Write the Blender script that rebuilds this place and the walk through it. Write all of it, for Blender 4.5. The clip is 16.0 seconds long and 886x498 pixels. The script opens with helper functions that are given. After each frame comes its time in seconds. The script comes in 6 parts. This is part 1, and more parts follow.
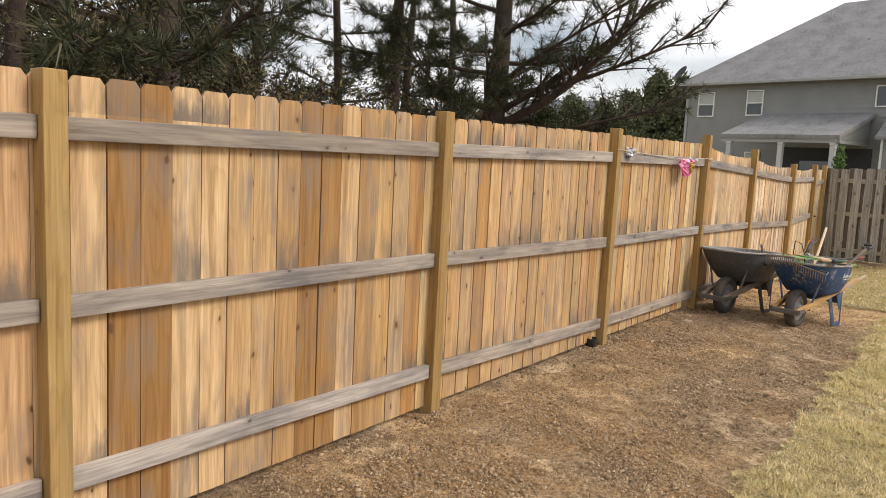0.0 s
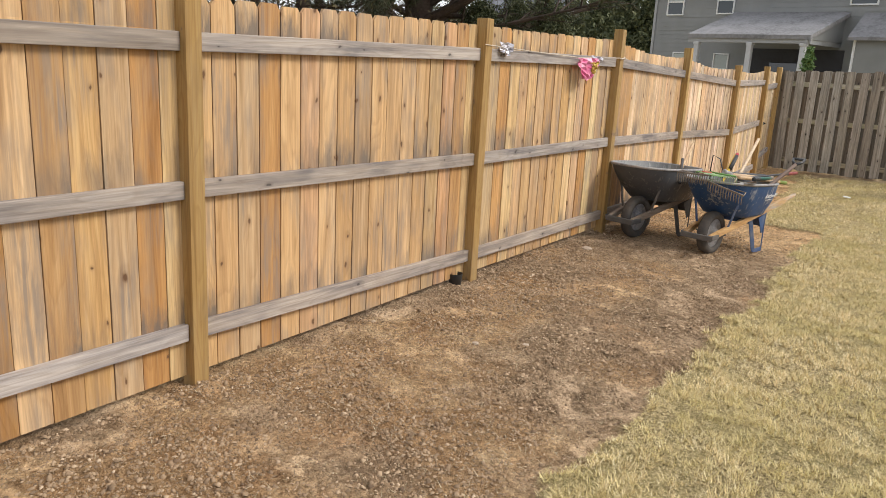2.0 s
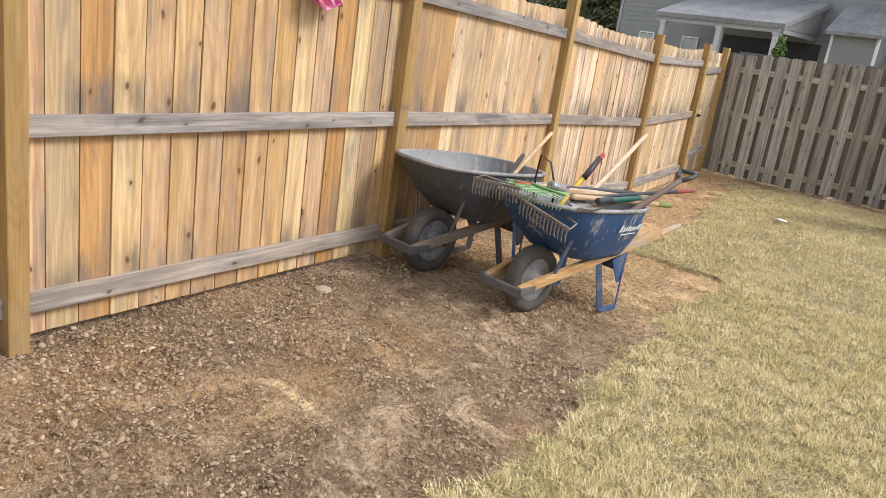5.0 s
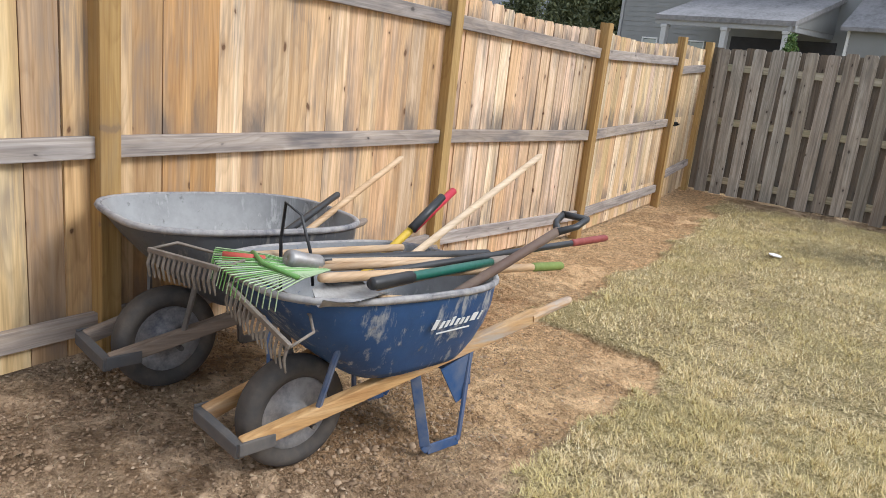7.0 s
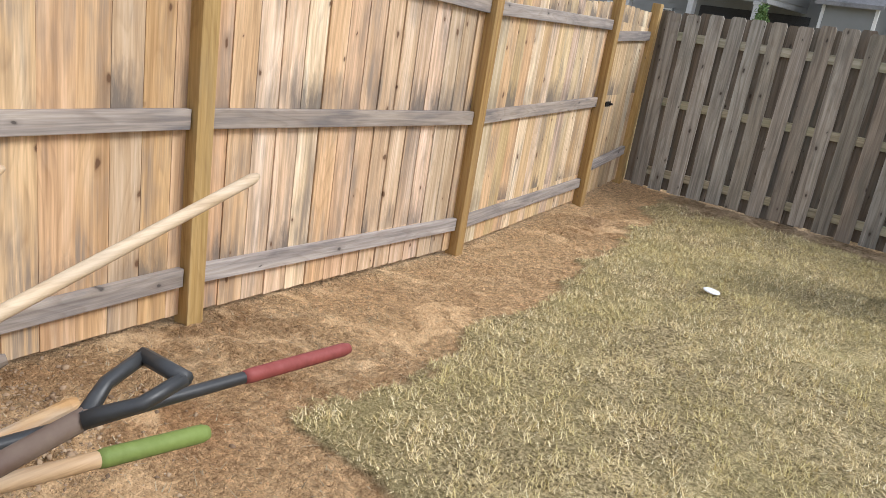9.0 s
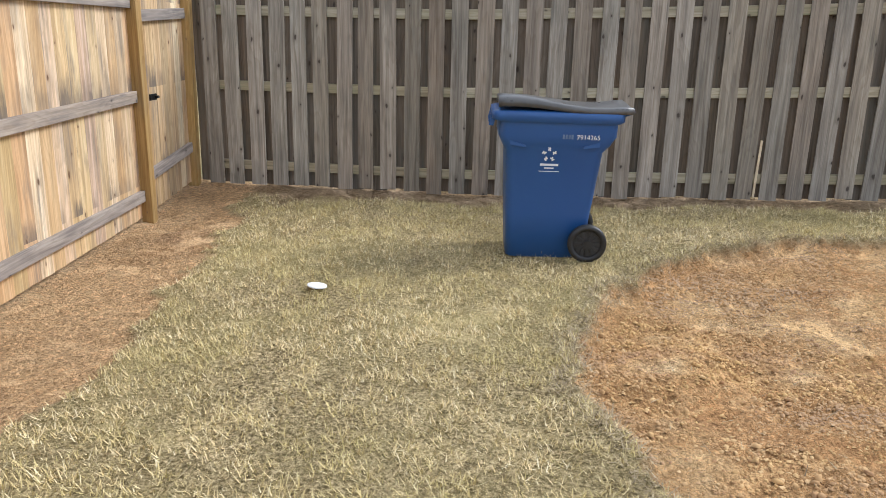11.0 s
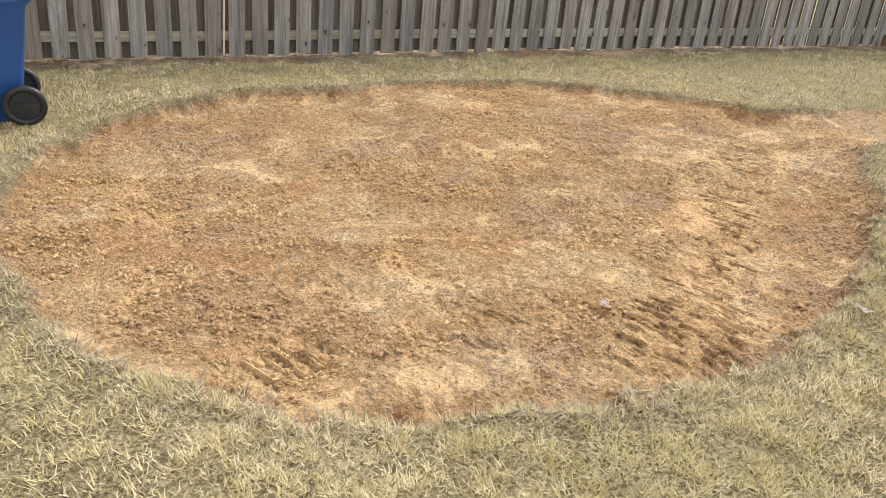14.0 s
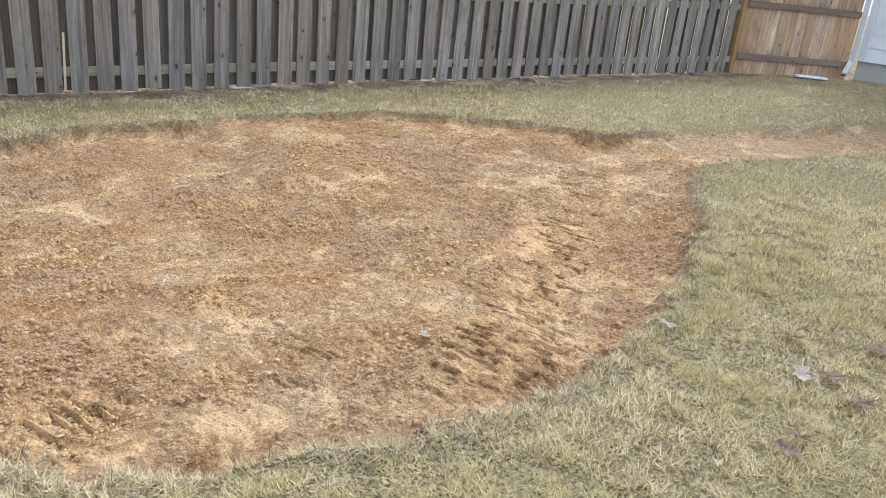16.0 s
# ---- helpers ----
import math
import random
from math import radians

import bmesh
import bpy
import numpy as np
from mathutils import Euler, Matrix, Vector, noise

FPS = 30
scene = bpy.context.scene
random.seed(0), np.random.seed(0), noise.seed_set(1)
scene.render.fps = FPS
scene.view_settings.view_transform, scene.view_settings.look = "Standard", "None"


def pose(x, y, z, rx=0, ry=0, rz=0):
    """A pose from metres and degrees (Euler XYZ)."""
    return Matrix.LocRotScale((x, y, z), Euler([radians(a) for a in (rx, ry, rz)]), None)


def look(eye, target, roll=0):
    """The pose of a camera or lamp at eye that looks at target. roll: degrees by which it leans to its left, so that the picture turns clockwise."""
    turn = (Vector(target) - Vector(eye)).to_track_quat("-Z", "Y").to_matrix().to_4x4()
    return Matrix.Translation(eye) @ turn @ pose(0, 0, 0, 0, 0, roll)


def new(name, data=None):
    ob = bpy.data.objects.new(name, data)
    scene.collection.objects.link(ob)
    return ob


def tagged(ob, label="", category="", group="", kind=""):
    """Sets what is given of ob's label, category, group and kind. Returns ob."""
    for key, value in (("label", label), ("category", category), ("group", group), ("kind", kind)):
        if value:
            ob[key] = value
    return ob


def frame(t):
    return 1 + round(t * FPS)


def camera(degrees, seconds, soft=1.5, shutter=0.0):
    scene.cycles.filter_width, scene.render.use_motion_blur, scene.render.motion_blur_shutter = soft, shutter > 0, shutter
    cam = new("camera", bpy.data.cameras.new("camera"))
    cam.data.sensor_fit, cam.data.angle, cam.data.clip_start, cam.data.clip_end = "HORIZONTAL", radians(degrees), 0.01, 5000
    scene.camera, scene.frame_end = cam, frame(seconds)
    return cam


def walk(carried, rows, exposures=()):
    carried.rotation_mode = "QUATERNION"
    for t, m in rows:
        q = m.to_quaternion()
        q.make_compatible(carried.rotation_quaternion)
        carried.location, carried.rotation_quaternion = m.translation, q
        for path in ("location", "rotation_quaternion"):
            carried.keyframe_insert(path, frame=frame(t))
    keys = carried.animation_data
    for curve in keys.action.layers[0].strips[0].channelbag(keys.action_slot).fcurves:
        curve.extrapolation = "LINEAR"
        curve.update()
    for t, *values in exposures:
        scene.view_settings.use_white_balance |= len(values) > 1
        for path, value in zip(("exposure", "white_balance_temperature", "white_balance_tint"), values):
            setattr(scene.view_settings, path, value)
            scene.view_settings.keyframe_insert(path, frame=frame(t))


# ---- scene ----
cam = camera(60.7, 16.0, 0.7, 0.0)
EXPOSURES = [(0.0, 0.0, 6700, 10), (1.5, 0.1, 6600, 10), (2.5, 0.15, 6250, 10), (3.5, 0.28, 6200, 10), (4.0, 0.12, 6300, 10), (5.0, 0.32, 6050, 10), (7.5, 0.15, 5800, 10), (8.0, 0.13, 5850, 10), (10.5, 0.25, 5850, 10), (11.0, 0.26, 5850, 10), (11.5, 0.5, 5850, 10), (12.5, 0.48, 6200, 10), (13.5, 0.45, 5650, 10), (14.5, 0.38, 6250, 10), (15.5, 0.33, 5300, 10), (16.0, 0.37, 5300, 10)]
PATH = [
    (0, (0.045, 0.056, 1.646), (-1.113, 1.67, 1.409), 2.8),
    (0.5, (0.224, 0.349, 1.669), (-0.833, 2.012, 1.328), 4.1),
    (1, (0.2, 0.709, 1.663), (-0.764, 2.42, 1.285), 4.2),
    (1.5, (0.225, 1.19, 1.657), (-0.676, 2.93, 1.258), 4.3),
    (2, (0.267, 1.617, 1.669), (-0.811, 3.231, 1.189), 3.0),
    (2.5, (0.218, 2.106, 1.657), (-0.852, 3.726, 1.177), 3.6),
    (3, (0.306, 2.642, 1.65), (-0.621, 4.335, 1.127), 4.3),
    (3.5, (0.301, 3.171, 1.63), (-0.707, 4.815, 1.097), 4.8),
    (3.8, (0.277, 3.613, 1.621), (-0.725, 5.28, 1.155), 4.5),
    (4, (0.313, 3.837, 1.634), (-0.651, 5.532, 1.189), 5.2),
    (4.5, (0.315, 4.412, 1.59), (-0.637, 6.051, 0.951), 5.1),
    (5, (0.231, 4.956, 1.564), (-0.77, 6.597, 1.009), 8.4),
    (5.2, (0.239, 5.219, 1.572), (-0.692, 6.9, 1.015), 7.7),
    (7.3, (0.138, 7.513, 1.503), (-0.951, 9.113, 0.998), 6.5),
    (7.5, (0.103, 7.755, 1.541), (-0.984, 9.359, 1.045), 7.4),
    (8, (0.036, 8.293, 1.533), (-1.097, 9.851, 0.994), 6.6),
    (8.2, (-0.004, 8.473, 1.548), (-1.1, 10.047, 0.981), 7.2),
    (10.5, (-0.151, 10.162, 1.421), (-0.701, 12.025, 0.946), 3.0),
    (10.8, (-0.156, 10.203, 1.39), (-0.431, 12.13, 0.934), 0.5),
    (11, (-0.13, 10.177, 1.376), (-0.202, 12.104, 0.846), 1.5),
    (11.5, (0.049, 10.121, 1.358), (0.679, 11.885, 0.659), 3.1),
    (12, (0.274, 10.083, 1.383), (1.199, 11.75, 0.781), 4.1),
    (12.5, (0.444, 10.007, 1.386), (1.469, 11.588, 0.715), 4.2),
    (13, (0.522, 9.953, 1.415), (1.56, 11.481, 0.647), 1.9),
    (13.5, (0.502, 9.851, 1.427), (1.519, 11.406, 0.688), 2.5),
    (14, (0.487, 9.661, 1.402), (1.454, 11.226, 0.617), 5.7),
    (14.5, (0.642, 9.521, 1.433), (1.642, 11.079, 0.678), 8.0),
    (15, (0.745, 9.47, 1.458), (1.897, 10.933, 0.728), 6.7),
    (15.5, (0.77, 9.482, 1.462), (2.048, 10.856, 0.772), 5.1),
    (16, (0.773, 9.496, 1.446), (1.968, 10.944, 0.755), 5.9),
]
walk(cam, [(t, look(eye, target, roll)) for t, eye, target, roll in PATH], EXPOSURES)
# ---- path end ----
# ---- world and light ----
SUN_ELEV, SUN_AZ = 42.0, 68.0        # degrees; azimuth clockwise from +y
world = bpy.data.worlds.new("overcast_sky")
scene.world = world
world.use_nodes = True
wn, wl = world.node_tree.nodes, world.node_tree.links
wn.clear()
w_out, w_bg = wn.new("ShaderNodeOutputWorld"), wn.new("ShaderNodeBackground")
w_sky = wn.new("ShaderNodeTexSky")
w_sky.sky_type, w_sky.sun_disc = "NISHITA", False
w_sky.sun_elevation, w_sky.sun_rotation = radians(SUN_ELEV), radians(SUN_AZ)
w_sky.dust_density, w_sky.air_density = 3.0, 1.0
w_co, w_map, w_noise = wn.new("ShaderNodeTexCoord"), wn.new("ShaderNodeMapping"), wn.new("ShaderNodeTexNoise")
w_map.inputs["Scale"].default_value = (1.6, 1.6, 5.0)
w_noise.inputs["Scale"].default_value, w_noise.inputs["Detail"].default_value = 2.2, 5.0
w_ramp, w_mix = wn.new("ShaderNodeValToRGB"), wn.new("ShaderNodeMix")
w_ramp.color_ramp.elements[0].position, w_ramp.color_ramp.elements[1].position = 0.25, 0.52
w_mix.data_type = "RGBA"
w_mix.inputs["B"].default_value = (7.6, 7.75, 8.1, 1)
wl.new(w_co.outputs["Generated"], w_map.inputs["Vector"])
wl.new(w_map.outputs["Vector"], w_noise.inputs["Vector"])
wl.new(w_noise.outputs["Fac"], w_ramp.inputs["Fac"])
wl.new(w_ramp.outputs["Color"], w_mix.inputs["Factor"])
wl.new(w_sky.outputs["Color"], w_mix.inputs["A"])
wl.new(w_mix.outputs["Result"], w_bg.inputs["Color"])
w_bg.inputs["Strength"].default_value = 0.135
wl.new(w_bg.outputs["Background"], w_out.inputs["Surface"])

sun = new("sun", bpy.data.lights.new("sun", "SUN"))
sun.data.energy, sun.data.angle, sun.data.color = 2.5, radians(20), (1.0, 0.94, 0.85)
az, el = radians(SUN_AZ), radians(SUN_ELEV)
sun_way = Vector((math.sin(az) * math.cos(el), math.cos(az) * math.cos(el), math.sin(el)))
sun.matrix_world = look(sun_way * 50, (0, 0, 0))

# ---- materials ----
def shader(name, rough=0.7, metal=0.0):
    """A node material; returns it, its principled shader and two short node makers."""
    m = bpy.data.materials.new(name)
    m.use_nodes = True
    nt = m.node_tree
    b = nt.nodes["Principled BSDF"]
    b.inputs["Roughness"].default_value, b.inputs["Metallic"].default_value = rough, metal

    def node(kind, **values):
        n = nt.nodes.new("ShaderNode" + kind)
        for key, value in values.items():
            n.inputs[key.replace("_", " ")].default_value = value
        return n

    return m, b, node, nt.links.new


def ramp(node, link, fac, stops):
    n = node("ValToRGB")
    els = n.color_ramp.elements
    while len(els) < len(stops):
        els.new(0.5)
    for e, (p, c) in zip(els, stops):
        e.position, e.color = p, (*c, 1) if len(c) == 3 else c
    link(fac, n.inputs["Fac"])
    return n.outputs["Color"]


def mixed(node, link, fac, a, b, mode="MIX"):
    n = node("Mix")
    n.data_type, n.blend_type = "RGBA", mode
    for sock, v in (("Factor", fac), ("A", a), ("B", b)):
        s = n.inputs[sock]
        if isinstance(v, (int, float)):
            s.default_value = v
        elif isinstance(v, tuple):
            s.default_value = (*v, 1)
        else:
            link(v, s)
    return n.outputs["Result"]


def shifted(node, link, scale, source="Object"):
    """Object coordinates, scaled, and moved by the object's random number."""
    co, info, mp, mul = node("TexCoord"), node("ObjectInfo"), node("Mapping"), node("Math")
    mul.operation = "MULTIPLY"
    mul.inputs[1].default_value = 57.0
    link(info.outputs["Random"], mul.inputs[0])
    cb = node("CombineXYZ")
    for i in range(3):
        link(mul.outputs[0], cb.inputs[i])
    add = node("VectorMath")
    link(co.outputs[source], add.inputs[0])
    link(cb.outputs[0], add.inputs[1])
    mp.inputs["Scale"].default_value = scale
    link(add.outputs[0], mp.inputs["Vector"])
    return mp.outputs["Vector"], info


def bumped(node, link, b, height, strength, distance):
    n = node("Bump", Strength=strength, Distance=distance)
    link(height, n.inputs["Height"])
    link(n.outputs["Normal"], b.inputs["Normal"])


def plain(name, colour, rough=0.6, metal=0.0, spot=None, scale=30.0, amount=0.35, bump=0.2, fine=True):
    """A painted, plastic or metal surface with blotches of a second colour and fine grain."""
    m, b, node, link = shader(name, rough, metal)
    spot = spot or tuple(c * 0.6 for c in colour)
    v, _ = shifted(node, link, (1, 1, 1))
    n1 = node("TexNoise", Scale=scale, Detail=6.0, Roughness=0.65)
    n2 = node("TexNoise", Scale=scale * 0.17, Detail=3.0)
    link(v, n1.inputs["Vector"])
    link(v, n2.inputs["Vector"])
    mul = node("Math")
    mul.operation = "MULTIPLY"
    link(n1.outputs["Fac"], mul.inputs[0])
    link(n2.outputs["Fac"], mul.inputs[1])
    f = ramp(node, link, mul.outputs[0], [(0.17, (0, 0, 0)), (0.42, (amount * 2, amount * 2, amount * 2))])
    link(mixed(node, link, f, colour, spot), b.inputs["Base Color"])
    r = ramp(node, link, n1.outputs["Fac"], [(0.3, (rough * 0.8,) * 3), (0.7, (min(1, rough * 1.2),) * 3)])
    link(r, b.inputs["Roughness"])
    if bump:
        bumped(node, link, b, n1.outputs["Fac"], bump, 0.004)
    return m


def timber(name, axis, tones, gray, knots=1.0, rough=0.75, weather=0.5, stain=(0.20, 0.13, 0.075), mildew=0.0, rings=0.5):
    """Softwood with grain along an axis (0 x, 1 y, 2 z). The object's own colour tints the board; on pickets its alpha
    holds the height of the middle rail, where rain has left ragged mildew marks."""
    m, b, node, link = shader(name, rough)

    def along(wide, long):
        s = [wide] * 3
        s[axis] = long
        return shifted(node, link, tuple(s))

    def noise_along(wide, long, detail=5.0, rough_=0.6, dist=0.0):
        n = node("TexNoise", Scale=1.0, Detail=detail, Roughness=rough_, Distortion=dist)
        link(along(wide, long)[0], n.inputs["Vector"])
        return n.outputs["Fac"]

    def maths(op, x, y, clamp=False):
        n = node("Math")
        n.operation, n.use_clamp = op, clamp
        for i, v in enumerate((x, y)):
            if isinstance(v, (int, float)):
                n.inputs[i].default_value = v
            else:
                link(v, n.inputs[i])
        return n.outputs[0]

    v, info = along(1.0, 1.0)
    grain = noise_along(26.0, 1.1, 5.0, 0.6, 0.6)
    fine = noise_along(130.0, 3.0, 3.0)
    col = ramp(node, link, grain, [(0.30, tones[0]), (0.5, tones[1]), (0.72, tones[2])])
    # growth rings, drawn out into long arches
    sway = noise_along(5.0, 0.9, 2.0, 0.5)
    sep0 = node("SeparateXYZ")
    link(v, sep0.inputs[0])
    across = maths("ADD", maths("MULTIPLY", sep0.outputs[0 if axis == 2 else 2], 22.0), maths("MULTIPLY", sway, 13.0))
    ring = maths("FRACT", across, 0.0)
    rf = ramp(node, link, ring, [(0.0, (1, 1, 1)), (0.55, (0.95, 0.93, 0.91)), (0.86, (0.74, 0.69, 0.63)), (1.0, (1, 1, 1))])
    col = mixed(node, link, rings, col, rf, "MULTIPLY")
    f2 = ramp(node, link, fine, [(0.35, (0.78, 0.75, 0.71)), (0.6, (1, 1, 1))])
    col = mixed(node, link, 0.7, col, f2, "MULTIPLY")
    # board to board change of tone
    tone = ramp(node, link, info.outputs["Random"], [(0.0, (0.86, 0.80, 0.72)), (0.3, (1.02, 1.0, 0.97)), (0.7, (1.14, 1.15, 1.16)), (1.0, (0.94, 0.88, 0.80))])
    col = mixed(node, link, 1.0, col, tone, "MULTIPLY")
    col = mixed(node, link, 1.0, col, info.outputs["Color"], "MULTIPLY")
    # broad darker heartwood streaks
    heart = noise_along(11.0, 0.7, 4.0, 0.6, 1.0)
    col = mixed(node, link, ramp(node, link, heart, [(0.54, (0, 0, 0)), (0.68, (0.4,) * 3)]), col, tuple(c * 0.85 for c in tones[0]))
    # weathered grey smears: streaks within patches
    patch = noise_along(5.0, 1.7, 3.0, 0.6)
    streak = noise_along(48.0, 2.2, 5.0, 0.65)
    smear = maths("MULTIPLY", ramp(node, link, patch, [(0.46, (0, 0, 0)), (0.66, (1, 1, 1))]), ramp(node, link, streak, [(0.38, (0.12,) * 3), (0.58, (1, 1, 1))]))
    col = mixed(node, link, maths("MULTIPLY", smear, weather), col, gray)
    if mildew:
        co = node("TexCoord")
        sep = node("SeparateXYZ")
        link(co.outputs["Object"], sep.inputs[0])
        z = maths("SUBTRACT", sep.outputs[2], info.outputs["Alpha"])
        ragged = maths("MULTIPLY", maths("SUBTRACT", noise_along(26.0, 5.0, 5.0, 0.7), 0.5), 0.42)
        where = ramp(node, link, noise_along(3.2, 0.9, 2.0), [(0.45, (0, 0, 0)), (0.60, (1, 1, 1))])
        total = None
        for off, tall in ((0.02, 0.17), (-0.70, 0.13), (0.70, 0.12)):
            # 1 just above the rail, falling to 0 with height
            up = maths("SUBTRACT", 1.0, maths("DIVIDE", maths("SUBTRACT", maths("ADD", z, ragged), off), tall), True)
            low = maths("GREATER_THAN", z, off - 0.03)
            band = maths("MULTIPLY", up, low)
            total = band if total is None else maths("MAXIMUM", total, band)
        total = maths("MULTIPLY", maths("MULTIPLY", total, where), mildew, True)
        col = mixed(node, link, total, col, (0.135, 0.112, 0.095))
    # knots, with a stained halo
    s4 = [8.0, 8.0, 8.0]
    s4[axis] = 4.6
    v4, _ = shifted(node, link, tuple(s4))
    warp = node("TexNoise", Scale=2.5, Detail=3.0)
    link(v4, warp.inputs["Vector"])
    wv = node("VectorMath")
    wv.operation = "MULTIPLY_ADD"
    link(warp.outputs["Color"], wv.inputs[0])
    wv.inputs[1].default_value = (0.26, 0.26, 0.26)
    link(v4, wv.inputs[2])
    vor = node("TexVoronoi", Scale=0.62)
    vor.voronoi_dimensions = "2D"
    sep, flat = node("SeparateXYZ"), node("CombineXYZ")
    link(wv.outputs[0], sep.inputs[0])
    link(sep.outputs[0 if axis == 2 else 2], flat.inputs[0])
    link(sep.outputs[axis], flat.inputs[1])
    link(flat.outputs[0], vor.inputs["Vector"])
    cs = node("SeparateColor")
    link(vor.outputs["Color"], cs.inputs[0])
    far = maths("DIVIDE", vor.outputs["Distance"], maths("ADD", maths("MULTIPLY", cs.outputs[1], 1.1), 0.45))
    kf = ramp(node, link, far, [(0.026, (knots,) * 3), (0.040, (knots * 0.5,) * 3), (0.055, (knots * 0.22,) * 3), (0.13, (0, 0, 0))])
    gate = ramp(node, link, cs.outputs[0], [(0.40, (0, 0, 0)), (0.44, (1, 1, 1))])
    kf = mixed(node, link, 1.0, kf, gate, "MULTIPLY")
    col = mixed(node, link, kf, col, stain)
    link(col, b.inputs["Base Color"])
    bumped(node, link, b, maths("ADD", fine, maths("MULTIPLY", streak, 0.6)), 0.4, 0.002)
    return m


PINE = [(0.42, 0.265, 0.130), (0.63, 0.43, 0.232), (0.76, 0.57, 0.355)]
picket_wood = timber("pine_picket_wood", 2, PINE, (0.235, 0.19, 0.155), 0.95, weather=0.8, stain=(0.12, 0.055, 0.022), mildew=0.85, rings=0.5)
post_wood = timber("treated_post_wood", 2, [(0.30, 0.18, 0.055), (0.43, 0.28, 0.10), (0.50, 0.35, 0.15)], (0.30, 0.22, 0.12), 0.8, weather=0.4)
rail_wood = timber("weathered_rail_wood", 1, [(0.25, 0.22, 0.205), (0.42, 0.375, 0.345), (0.60, 0.54, 0.485)], (0.115, 0.108, 0.115), 0.9, weather=0.8, stain=(0.06, 0.05, 0.045))
rail_wood_x = timber("weathered_rail_wood_across", 0, [(0.24, 0.19, 0.15), (0.36, 0.29, 0.23), (0.45, 0.37, 0.30)], (0.15, 0.13, 0.11), 0.9, weather=0.7, stain=(0.06, 0.05, 0.045))
old_wood = timber("old_grey_picket_wood", 2, [(0.165, 0.148, 0.130), (0.30, 0.276, 0.248), (0.43, 0.405, 0.37)], (0.125, 0.125, 0.105), 0.9, weather=0.6, stain=(0.045, 0.033, 0.026))
old_rail = timber("old_grey_rail_wood", 0, [(0.27, 0.25, 0.18), (0.42, 0.39, 0.29), (0.52, 0.48, 0.38)], (0.25, 0.27, 0.15), 0.7, weather=0.6, stain=(0.05, 0.04, 0.03))
handle_wood = timber("worn_handle_wood", 1, [(0.42, 0.27, 0.14), (0.55, 0.38, 0.22), (0.62, 0.46, 0.29)], (0.36, 0.30, 0.24), 0.2, 0.6, 0.7)
orange_wood = timber("varnished_handle_wood", 1, [(0.40, 0.22, 0.085), (0.54, 0.33, 0.14), (0.64, 0.44, 0.23)], (0.42, 0.38, 0.33), 0.2, 0.6, 0.95)
grey_handle = timber("grey_handle_wood", 1, [(0.18, 0.145, 0.12), (0.27, 0.22, 0.18), (0.35, 0.29, 0.24)], (0.17, 0.15, 0.13), 0.2, 0.8, 0.6)


